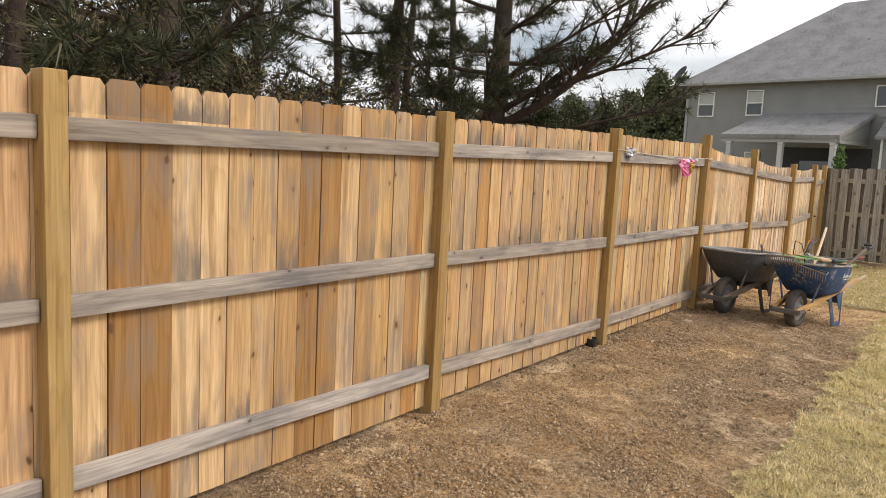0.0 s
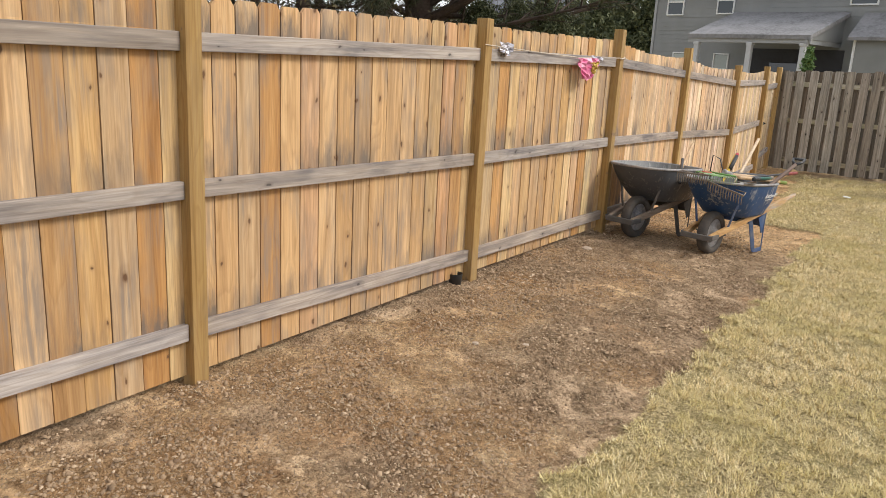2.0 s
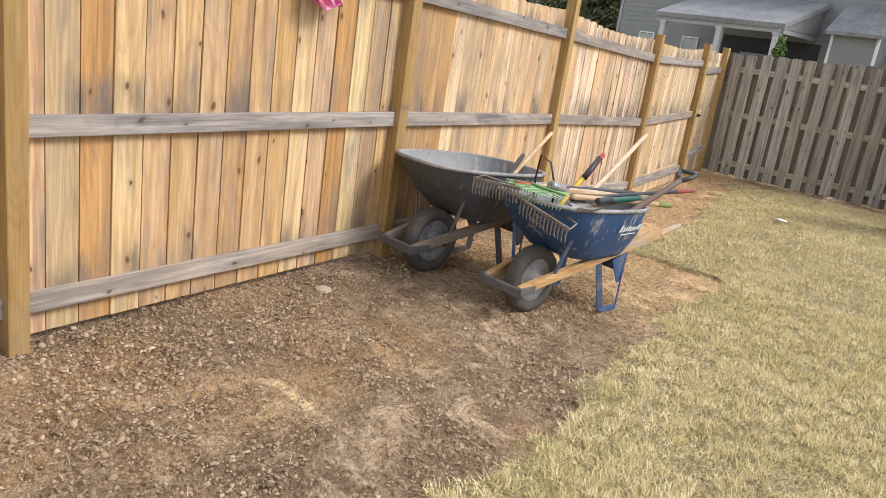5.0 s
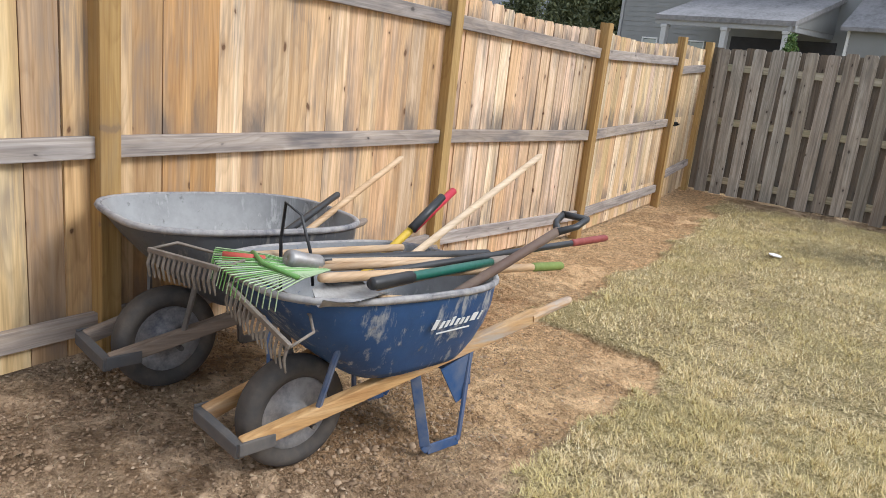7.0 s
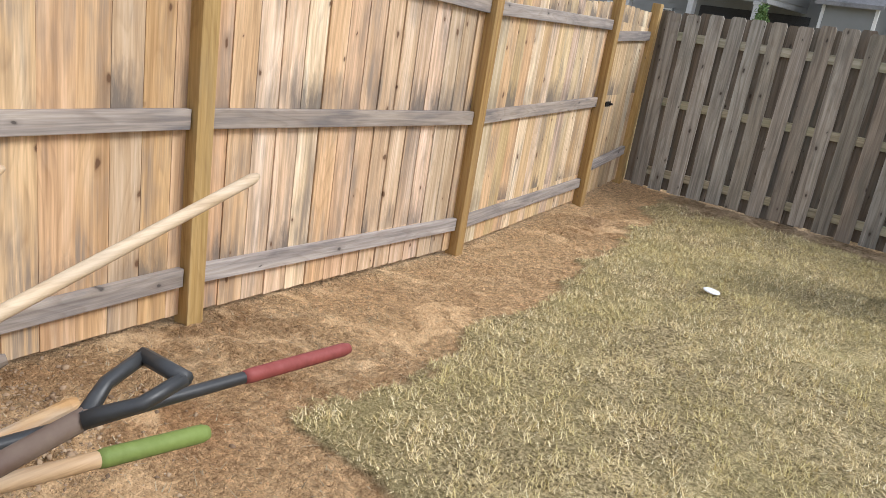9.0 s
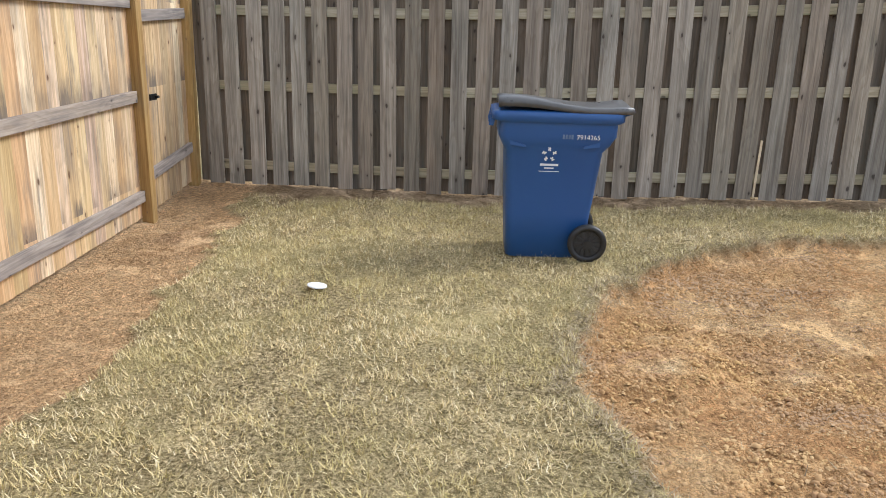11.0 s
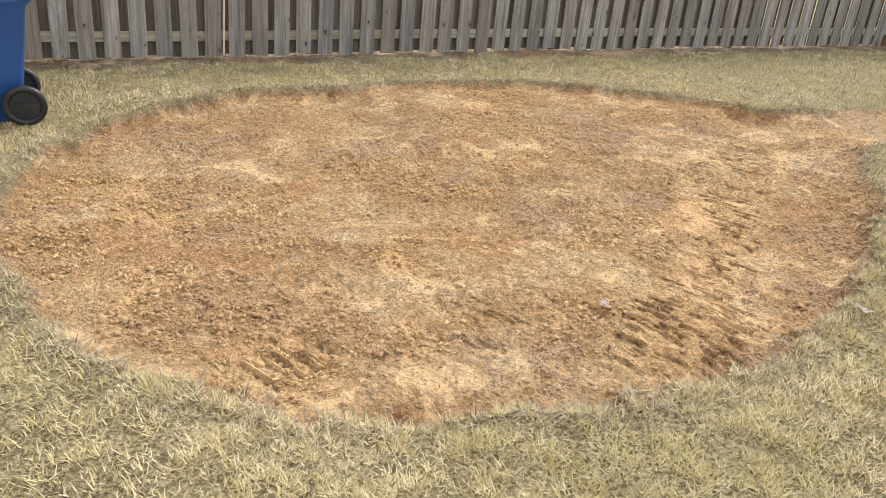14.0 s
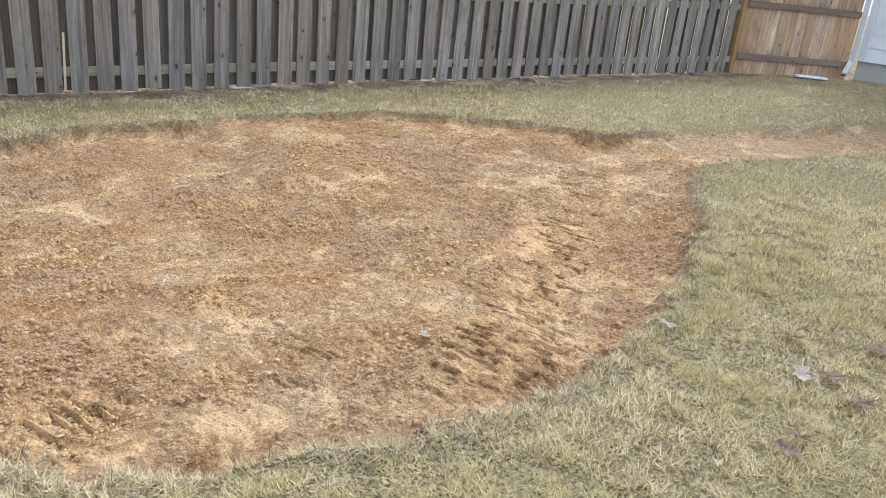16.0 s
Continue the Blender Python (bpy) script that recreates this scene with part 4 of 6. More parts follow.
def window_on(parent, x, z, w, h, y=0.0, sash=True, blind=False):
    """A window in a wall facing -y, its lower left corner at x, z."""
    bm = bmesh.new()
    t = 0.055
    for sx, sz, cx, cz in ((w + 2 * t, t, w / 2, h + t / 2), (w + 2 * t, t, w / 2, -t / 2), (t, h, -t / 2, h / 2), (t, h, w + t / 2, h / 2)):
        box(bm, (sx, 0.07, sz), at(x + cx, y - 0.035, z + cz), 0.008)
    win = part("window", bm, trim_white, parent)
    if sash:
        part("sash_bar", box(bmesh.new(), (w, 0.045, 0.06), at(x + w / 2, y - 0.025, z + h / 2), 0.006), trim_white, win)
    part("pane", box(bmesh.new(), (w, 0.012, h), at(x + w / 2, y - 0.012, z + h / 2)), glass_mat, win)
    if blind:
        part("blind", box(bmesh.new(), (w - 0.01, 0.006, h * 0.5 - 0.04), at(x + w / 2, y - 0.022, z + h * 0.75)), blind_mat, win)
    return win


def slab(bm, corners, thick=0.14):
    """A roof plane from its corners, thick downwards."""
    a = [bm.verts.new(c) for c in corners]
    b = [bm.verts.new(Vector(c) - Vector((0, 0, thick))) for c in corners]
    bm.faces.new(a)
    bm.faces.new(b[::-1])
    for i in range(len(a)):
        j = (i + 1) % len(a)
        bm.faces.new((a[i], b[i], b[j], a[j]))
    return bm


house_m = pose(-12.7, 38.0, 0.0, 0, 0, -12.8)
house = thing("house", "two-storey grey lap-sided house with hipped shingle roof and covered porch", "house", house_m)
L, DEEP, EAVE = 12.6, 10.0, 5.87
shell = box(bmesh.new(), (L, DEEP, EAVE), at(L / 2, DEEP / 2, EAVE / 2 - 0.01))
part("wall", shell, grey_siding, house)
clap = clapboard(bmesh.new(), Matrix.Identity(4), L, 0.2, EAVE)
part("siding", clap, grey_siding, house)
# sunlight on the side wall is put into a paler siding colour
part("side_siding", clapboard(bmesh.new(), at(L, 0, 0) @ pose(0, 0, 0, 0, 0, 90), DEEP, 0.2, EAVE), light_siding, house, "grey lap siding coloured paler for the sun on this side")
O, RZ = 0.4, 10.05
bm = bmesh.new()
ridge_a, ridge_b = (5.0, 5.0, RZ), (L - 5.0, 5.0, RZ)
c = [(-O, -O, EAVE), (L + O, -O, EAVE), (L + O, DEEP + O, EAVE), (-O, DEEP + O, EAVE)]
slab(bm, [c[0], c[1], ridge_b, ridge_a])
slab(bm, [c[1], c[2], ridge_b])
slab(bm, [c[2], c[3], ridge_a, ridge_b])
slab(bm, [c[3], c[0], ridge_a])
roof = part("roof", bm, roof_mat, house)
gut = bmesh.new()
box(gut, (L + 2 * O, 0.12, 0.13), at(L / 2, -O - 0.06, EAVE - 0.06), 0.02)
box(gut, (0.12, DEEP + 2 * O, 0.13), at(L + O + 0.06, DEEP / 2, EAVE - 0.06), 0.02)
part("gutter", gut, trim_grey, house)
for x in (-0.02, L - 0.1):
    part("corner_board", box(bmesh.new(), (0.13, 0.05, EAVE - 0.2), at(x + 0.06, -0.035, EAVE / 2), 0.005), trim_grey if x < 1 else trim_white, house)
for x, y, z in ((5.2, 2.1, 7.55), (7.4, 2.0, 7.5), (7.9, 3.4, 8.75), (4.9, 3.9, 9.2)):
    part("vent_pipe", tube(bmesh.new(), [(x, y, z - 0.4), (x, y, z + 0.28)], 0.05, 8), trim_grey, house)
dish = bmesh.new()
tube(dish, [(-0.2, -0.2, EAVE), (-0.2, -0.2, EAVE + 0.45)], 0.03, 6)
lathe(dish, [(0.02, 0.0), (0.36, 0.09), (0.40, 0.14), (0.38, 0.14), (0.02, 0.03)], 18, at(-0.25, -0.25, EAVE + 0.5) @ pose(0, 0, 0, 0, -35, -120))
part("satellite_dish", dish, dark_and_shade, house, "dark grey satellite dish")


def on_wall(az, el, y=0.0):
    """Where a line of sight from the path's start meets the house's back wall: along it and up."""
    eye, d = Vector((0.225, 1.19, 1.657)), Vector((math.sin(radians(az)), math.cos(radians(az)), el))
    inv = house_m.inverted()
    e, w = inv @ eye, inv.to_3x3() @ d
    k = (y - e.y) / w.y
    return e.x + k * w.x, e.z + k * w.z


for a0, e0, a1, e1, sash, blind in ((-18.58, 0.099, -17.42, 0.068, True, True), (-15.35, 0.103, -14.18, 0.071, True, True), (-7.35, 0.110, -5.66, 0.084, False, False), (-3.10, 0.035, -1.78, 0.013, False, True)):
    (xa, zt), (xb, zb) = on_wall(a0, e0), on_wall(a1, e1)
    window_on(house, xa + 0.08, zb + 0.08, xb - xa - 0.16, zt - zb - 0.16, 0.0, sash, blind)
for xa in (1.25, 3.3):
    window_on(house, xa, 1.35, 0.62, 1.25, 0.0, True, True)
# porch in front of the wall
PO = -3.2
(px0, pz0), (px1, pz1) = on_wall(-16.97, 0.048, PO), on_wall(-9.27, 0.051, PO)
(rx0, rz0), (rx1, rz1) = on_wall(-14.43, 0.074, 0.0), on_wall(-6.72, 0.077, 0.0)
porch = part("porch_roof", slab(bmesh.new(), [(px0, PO, pz0), (px1, PO, pz1), (px1 + 0.1, 0, rz1), (px0 + 0.3, 0, rz0)], 0.16), roof_mat, house)
bm = bmesh.new()
box(bm, (px1 - px0, 0.12, 0.2), at((px0 + px1) / 2, PO + 0.12, pz0 - 0.22), 0.01)
box(bm, (0.1, -PO, 0.2), at(px1 - 0.15, PO / 2, pz0 - 0.22), 0.01)
part("porch_beam", bm, trim_grey, house)
gable = bmesh.new()
prism(gable, [(PO + 0.1, pz1 - 0.15), (0, pz1 - 0.15), (0, rz1 - 0.15)], 0.05, at(px1 - 0.1, 0, 0) @ pose(0, 0, 0, 0, 0, 90))
part("porch_gable", gable, grey_siding, house)
for az_ in (-16.3, -12.9, -9.6):
    x, _ = on_wall(az_, 0.03, PO + 0.15)
    part("porch_post", box(box(bmesh.new(), (0.20, 0.20, pz0 - 0.3), at(x, PO + 0.15, (pz0 - 0.3) / 2), 0.02), (0.25, 0.25, 0.10), at(x, PO + 0.15, pz0 - 0.36), 0.02), porch_white, house)
part("porch_floor", box(bmesh.new(), (px1 - px0, -PO, 0.25), at((px0 + px1) / 2, PO / 2, 0.12), 0.02), concrete, house)
part("back_door", box(bmesh.new(), (1.7, 0.08, 2.1), at((px0 + px1) / 2 + 0.5, -0.06, 1.3), 0.02), glass_mat, house)
# the deep porch's shade, put in as a flat near-black panel
part("porch_recess", box(bmesh.new(), (px1 - px0 - 1.2, 0.03, 2.6), at((px0 + px1) / 2 + 0.7, -0.03, 1.6), 0.01), dark_and_shade, house, "near-black panel painting in the shade at the back of the porch")
# bay with a small shed roof
BO = -1.1
(bx0, bz0), (bx1, _) = on_wall(-6.67, 0.050, BO), on_wall(-4.25, 0.051, BO)
bay_wall = part("bay", box(bmesh.new(), (bx1 - bx0, -BO, bz0), at((bx0 + bx1) / 2, BO / 2, bz0 / 2)), grey_siding, house)
(_, bz2) = on_wall(-5.0, 0.077, 0.0)
part("bay_roof", slab(bmesh.new(), [(bx0 - 0.2, BO - 0.25, bz0), (bx1 + 0.2, BO - 0.25, bz0), (bx1 + 0.2, 0, bz2), (bx0 - 0.2, 0, bz2)], 0.12), roof_mat, house)
for x in (bx0, bx1):
    part("corner_board", box(bmesh.new(), (0.09, 0.09, bz0 - 0.1), at(x, BO, bz0 / 2 - 0.02), 0.01), trim_white, house)

# pale house far off to the north-west
far_m = pose(-44.0, 68.0, -0.5, 0, 0, 16)
pale = thing("far_house", "far white lap-sided house with dark grey gabled roof", "house", far_m)
part("wall", box(bmesh.new(), (13, 9, 5.6), at(6.5, 4.5, 2.8)), white_siding, pale)
part("roof", slab(slab(bmesh.new(), [(-0.5, -0.5, 5.6), (13.5, -0.5, 5.6), (11.0, 4.5, 9.0), (2.0, 4.5, 9.0)], 0.2), [(13.5, -0.5, 5.6), (13.5, 9.5, 5.6), (11.0, 4.5, 9.0)], 0.2), dark_roof, pale)
part("gable", prism(bmesh.new(), [(0.8, 0), (4.6, 0), (4.6, 5.9), (2.7, 7.9), (0.8, 5.9)], 0.5, at(0, -0.3, 0)), white_siding, pale)
bm = bmesh.new()
slab(bm, [(0.4, -0.8, 5.7), (2.7, -0.8, 8.2), (2.7, 3.0, 8.2), (0.4, 3.0, 5.7)], 0.18)
slab(bm, [(2.7, -0.8, 8.2), (5.0, -0.8, 5.7), (5.0, 3.0, 5.7), (2.7, 3.0, 8.2)], 0.18)
part("gable_roof", bm, dark_roof, pale)
for x, y in ((1.3, -0.55), (3.0, -0.55), (6.0, 0.0), (7.6, 0.0)):
    window_on(pale, x, 3.6, 0.85, 1.35, y, True, False)

# neighbour beyond the grey house
next_m = pose(6.0, 52.0, 0.0, 0, 0, -12)
beside = thing("far_house", "far pale house with grey shingle roof beyond the fence", "house", next_m)
part("wall", box(bmesh.new(), (12, 9, 4.0), at(6, 4.5, 2.0)), light_siding, beside)
part("roof", slab(slab(bmesh.new(), [(-0.5, -0.5, 4.0), (12.5, -0.5, 4.0), (9.5, 4.5, 7.4), (2.5, 4.5, 7.4)], 0.2), [(-0.5, 9.5, 4.0), (-0.5, -0.5, 4.0), (2.5, 4.5, 7.4)], 0.2), roof_mat, beside)

# own house wall beyond the lawn, with a downspout at its corner
own_m = pose(13.17, 15.02, 0.0, 0, 0, -79.0)
own = thing("house", "white lap-sided house wall with downspout and concrete base", "house", own_m)
part("foundation", box(bmesh.new(), (12.0, 6.0, 0.72), at(6.0, 3.03, 0.38), 0.01), concrete, own)
part("wall", box(bmesh.new(), (12.0, 6.0, 5.0), at(6.0, 3.0, 3.24)), white_siding, own)
part("siding", clapboard(bmesh.new(), at(0.1, 0, 0), 11.9, 0.74, 5.7, 0.212, 0.018), white_siding, own)
part("corner_board", box(bmesh.new(), (0.10, 0.05, 5.0), at(0.05, -0.03, 3.24), 0.006), trim_white, own)
spout = bmesh.new()
box(spout, (0.075, 0.055, 4.9), at(-0.05, -0.085, 3.17), 0.010)
box(spout, (0.075, 0.055, 0.34), at(-0.06, -0.185, 0.64) @ pose(0, 0, 0, -52, 0, 0), 0.010)
part("downspout", spout, trim_white, own, "white metal downspout")
# shade inside the spout's open end, painted as a near-black plate
part("spout_mouth", box(bmesh.new(), (0.062, 0.012, 0.044), at(-0.06, -0.322, 0.533) @ pose(0, 0, 0, -52, 0, 0), 0.002), dark_and_shade, own, "near-black plate painting in the shade of the downspout's mouth")

# ---- wheelbarrows ----
blue_paint = plain("worn_blue_paint", (0.030, 0.085, 0.22), 0.45, 0.1, (0.26, 0.26, 0.26), 14.0, 0.30, 0.15)
old_steel = plain("cement_crusted_steel", (0.085, 0.085, 0.088), 0.7, 0.25, (0.20, 0.175, 0.15), 11.0, 0.5, 0.3)
cement = plain("dried_cement_film", (0.30, 0.30, 0.295), 0.9, 0, (0.10, 0.13, 0.21), 9.0, 0.5, 0.4)
cement_grey = plain("grey_cement_film", (0.34, 0.335, 0.32), 0.9, 0, (0.12, 0.12, 0.13), 8.0, 0.5, 0.4)
rim_mat = plain("crusted_rim", (0.36, 0.34, 0.32), 0.85, 0.1, (0.13, 0.13, 0.15), 30.0, 0.5, 0.4)
rubber = plain("dusty_rubber", (0.055, 0.050, 0.046), 0.9, 0, (0.15, 0.125, 0.10), 16.0, 0.45, 0.3)
black_plastic = plain("black_plastic", (0.018, 0.018, 0.019), 0.45, 0, (0.05, 0.05, 0.05), 20.0, 0.4, 0.1)
rust = plain("rusty_tine_steel", (0.155, 0.125, 0.10), 0.75, 0.3, (0.30, 0.26, 0.21), 40.0, 0.5, 0.3)
steel = plain("scuffed_steel", (0.33, 0.32, 0.31), 0.5, 0.5, (0.20, 0.17, 0.14), 25.0, 0.5, 0.2)
white_mark = plain("white_decal", (0.82, 0.83, 0.83), 0.6, 0, (0.66, 0.67, 0.69), 40.0, 0.4, 0)


def streaked(name, colour, drip, bare):
    """Paint with cement run down it in streaks and rubbed bare in places."""
    m, b, node, link = shader(name, 0.5, 0.1)
    v, _ = shifted(node, link, (34, 34, 3.2))
    n1 = node("TexNoise", Scale=1.0, Detail=5.0, Roughness=0.65)
    link(v, n1.inputs["Vector"])
    v2, _ = shifted(node, link, (5, 5, 5))
    n2 = node("TexNoise", Scale=1.0, Detail=6.0, Roughness=0.7)
    link(v2, n2.inputs["Vector"])
    both = node("Math")
    both.operation = "MULTIPLY"
    link(n1.outputs["Fac"], both.inputs[0])
    link(n2.outputs["Fac"], both.inputs[1])
    col = mixed(node, link, ramp(node, link, n2.outputs["Fac"], [(0.35, (0, 0, 0)), (0.7, (0.8,) * 3)]), colour, tuple(c * 0.55 for c in colour))
    col = mixed(node, link, ramp(node, link, both.outputs[0], [(0.28, (0, 0, 0)), (0.36, (0.75,) * 3)]), col, drip)
    v3, _ = shifted(node, link, (16, 16, 16))
    n3 = node("TexNoise", Scale=1.0, Detail=8.0, Roughness=0.75)
    link(v3, n3.inputs["Vector"])
    col = mixed(node, link, ramp(node, link, n3.outputs["Fac"], [(0.60, (0, 0, 0)), (0.66, (0.7,) * 3)]), col, bare)
    link(col, b.inputs["Base Color"])
    bumped(node, link, b, n3.outputs["Fac"], 0.3, 0.004)
    return m


tray_blue = streaked("streaked_blue_paint", (0.028, 0.085, 0.225), (0.42, 0.42, 0.41), (0.16, 0.15, 0.145))
lining_blue = streaked("scraped_lining", (0.30, 0.31, 0.32), (0.46, 0.455, 0.44), (0.09, 0.12, 0.20))
lining_grey = streaked("scraped_grey_lining", (0.32, 0.32, 0.315), (0.47, 0.465, 0.45), (0.12, 0.115, 0.11))
tray_grey = streaked("streaked_dark_steel", (0.10, 0.105, 0.115), (0.26, 0.24, 0.215), (0.055, 0.05, 0.05))


def tray_ring(f, inner=0.0, sides=36):
    """One level of a barrow's tray; f runs from 0 at the rim to 1 at the flat bottom."""
    pts = []
    for k in range(sides):
        a = 2 * math.pi * k / sides
        c, s = math.cos(a), math.sin(a)
        e = 0.52
        ux, uy = math.copysign(abs(c) ** e, c), math.copysign(abs(s) ** e, s)
        yr, yb = 0.285 + uy * (0.495 - inner), 0.40 + uy * (0.27 - inner)
        wide = 0.345 - inner - 0.06 * max(0, -uy) ** 2 - 0.05 * max(0, uy) ** 3
        x = ux * (wide * (1 - f) + (0.235 - inner) * f)
        y = yr * (1 - f) + yb * f
        z = (0.69 - 0.03 * uy) * (1 - f) + 0.365 * f
        bulge = 0.03 * math.sin(math.pi * f)
        pts.append((x * (1 + bulge * 2), y + uy * bulge, z))
    return pts


def loft(bm, rings, close_end=True):
    vs = [[bm.verts.new(p) for p in r] for r in rings]
    n = len(vs[0])
    for a, b in zip(vs, vs[1:]):
        for k in range(n):
            bm.faces.new((a[k], a[(k + 1) % n], b[(k + 1) % n], b[k]))
    if close_end:
        bm.faces.new(vs[-1])
    return bm


def wheelbarrow(name, m, label, tray_mat, in_mat, wood, steel_mat, decal):
    w = thing(name, label, "wheelbarrow", m)
    levels = (0, 0.08, 0.3, 0.55, 0.8, 0.93, 1.0)
    tray = part("tray", loft(bmesh.new(), [tray_ring(f) for f in levels]), tray_mat, w, "", True)
    part("tray_lining", loft(bmesh.new(), [[(x, y, z + 0.006) for x, y, z in tray_ring(f, 0.012)] for f in levels]), in_mat, tray, "cement-crusted tray lining", True)
    rim_path = tray_ring(0)
    part("tray_rim", tube(bmesh.new(), rim_path + rim_path[:2], 0.013, 6), rim_mat, tray, "", True)
    if decal:
        for k, (dx, wide, tall, dz) in enumerate(((0.0, 0.028, 0.050, 0.0), (0.032, 0.020, 0.036, -0.006), (0.056, 0.020, 0.036, -0.006), (0.080, 0.020, 0.046, 0.0), (0.104, 0.020, 0.034, -0.007), (0.128, 0.020, 0.034, -0.007), (0.152, 0.020, 0.034, -0.007), (0.185, 0.036, 0.042, 0.0), (0.215, 0.012, 0.048, 0.0))):
            part("decal_bar", prism(bmesh.new(), [(-wide * 0.36, -tall * 0.4), (wide * 0.36, -tall * 0.4), (wide * 0.36 + 0.007, tall * 0.4), (-wide * 0.36 + 0.007, tall * 0.4)], 0.0016, at(0.334 + dz * 0.3, 0.335 + dx, 0.578 + dz) @ pose(0, 0, 0, 18, 0, 90)), white_mark, tray)
        part("decal_line", prism(bmesh.new(), [(0, -0.003), (0.16, -0.003), (0.16, 0.003), (0, 0.003)], 0.0016, at(0.318, 0.36, 0.536) @ pose(0, 0, 0, 18, 0, 90)), white_mark, tray)
    for s in (-1, 1):
        bm = bmesh.new()
        a, b = Vector((s * 0.125, -0.26, 0.205)), Vector((s * 0.25, 0.98, 0.475))
        way = (b - a)
        rot = way.to_track_quat("Y", "Z").to_matrix().to_4x4()
        box(bm, (0.040, way.length, 0.052), Matrix.Translation((a + b) / 2) @ rot, 0.006)
        end = b + way.normalized() * 0.20
        tube(bm, [b - way.normalized() * 0.03, b + way.normalized() * 0.04, end - way.normalized() * 0.02, end], [0.027, 0.0205, 0.019, 0.013], 10)
        part("handle", bm, wood, w, "worn wooden handle")
        # brace from handle to the tray's front
        bm = bmesh.new()
        tube(bm, [(s * 0.150, 0.0, 0.25), (s * 0.20, 0.02, 0.45), (s * 0.245, 0.03, 0.60)], 0.011, 6)
        part("brace", bm, steel_mat, w)
        leg = bmesh.new()
        pts = [(s * 0.185, 0.40, 0.34), (s * 0.225, 0.455, 0.03), (s * 0.23, 0.47, 0.012), (s * 0.235, 0.62, 0.012), (s * 0.23, 0.63, 0.03), (s * 0.215, 0.66, 0.40)]
        for p, q in zip(pts, pts[1:]):
            d = Vector(q) - Vector(p)
            box(leg, (0.010, d.length + 0.006, 0.040), Matrix.Translation((Vector(p) + Vector(q)) / 2) @ d.to_track_quat("Y", "X").to_matrix().to_4x4() @ pose(0, 0, 0, 0, 90, 0), 0.003)
        leg_ob = part("leg", leg, steel_mat, w)
        part("gusset", prism(bmesh.new(), [(0.50, 0.33), (0.665, 0.375), (0.645, 0.19), (0.60, 0.17)], 0.006, at(s * 0.222, 0, 0) @ pose(0, 0, 0, 0, 0, 90)), steel_mat, leg_ob)
    part("leg_plate", box(bmesh.new(), (0.43, 0.008, 0.15), at(0, 0.665, 0.30) @ pose(0, 0, 0, 8, 0, 0), 0.003), steel_mat, w)
    nose = bmesh.new()
    box(nose, (0.30, 0.035, 0.05), at(0, -0.275, 0.20), 0.008)
    box(nose, (0.012, 0.13, 0.045), at(-0.155, -0.22, 0.21), 0.004)
    box(nose, (0.012, 0.13, 0.045), at(0.155, -0.22, 0.21), 0.004)
    part("nose_guard", nose, old_steel, w, "scuffed steel nose guard")
    tyre = lathe(bmesh.new(), [(0.135, -0.035), (0.165, -0.05), (0.195, -0.042), (0.204, -0.022), (0.206, 0.0), (0.204, 0.022), (0.195, 0.042), (0.165, 0.05), (0.135, 0.035)], 36, at(0, 0, 0.206))
    wheel = part("wheel", tyre, rubber, w, "dusty black rubber tyre", True)
    part("hub", lathe(bmesh.new(), [(0.012, -0.06), (0.04, -0.055), (0.05, -0.025), (0.11, -0.012), (0.137, -0.03), (0.137, 0.03), (0.11, 0.012), (0.05, 0.025), (0.04, 0.055), (0.012, 0.06)], 24, at(0, 0, 0.206)), rim_mat, wheel, "", True)
    part("axle", tube(bmesh.new(), [(-0.15, 0, 0.206), (0.15, 0, 0.206)], 0.010, 8), old_steel, wheel)
    return w


blue_at = pose(-1.55, 8.92, height(-1.55, 8.92) - 0.004, 0, 0, -12)
grey_at = pose(-2.315, 8.955, height(-2.315, 8.955) - 0.004, 0, 0, -12) @ Matrix.Scale(1.03, 4)
wheelbarrow("wheelbarrow", blue_at, "blue steel wheelbarrow crusted with cement, piled with garden tools", tray_blue, lining_blue, orange_wood, blue_paint, True)
wheelbarrow("wheelbarrow", grey_at, "dark cement-crusted steel wheelbarrow with grey wooden handles beside the fence", tray_grey, lining_grey, grey_handle, old_steel, False)


# ---- garden tools, each by its two ends ----
def pole(name, a, b, r, mat, label, grip=None, sections=()):
    """A long-handled tool: shaft from a to b; sections are (name, from, to, radius, material) in shares of its length."""
    a, b = Vector(a), Vector(b)
    t = thing(name, label, "garden tool", at(*a))
    d = b - a
    q = d.to_track_quat("Y", "Z").to_matrix().to_4x4()
    n = d.length
    bm = tube(bmesh.new(), [q @ Vector((0, n * s, 0)) for s in (0, 0.02, 0.5, 0.985, 1.0)], [r * 0.8, r, r * 1.05, r, r * 0.6], 10)
    part("shaft", bm, mat, t, "", True)
    for pname, f0, f1, pr, pm in sections:
        part(pname, tube(bmesh.new(), [q @ Vector((0, n * s, 0)) for s in (f0, f0 + 0.01, f1 - 0.01, f1)], [pr * 0.85, pr, pr, pr * 0.8], 10), pm, t, "", True)
    return t, q, n


pale_wood = timber("pale_stick_wood", 1, [(0.55, 0.43, 0.29), (0.68, 0.55, 0.39), (0.74, 0.62, 0.47)], (0.45, 0.40, 0.34), 0.1, 0.6, 0.4)
green_grip = plain("green_grip_rubber", (0.19, 0.25, 0.055), 0.7)
teal = plain("teal_fibreglass", (0.012, 0.11, 0.075), 0.4)
red_grip = plain("red_rubber", (0.45, 0.025, 0.045), 0.5, 0, (0.3, 0.02, 0.03), 30, 0.3, 0.05)
dull_red = plain("faded_red_rubber", (0.27, 0.055, 0.045), 0.7)
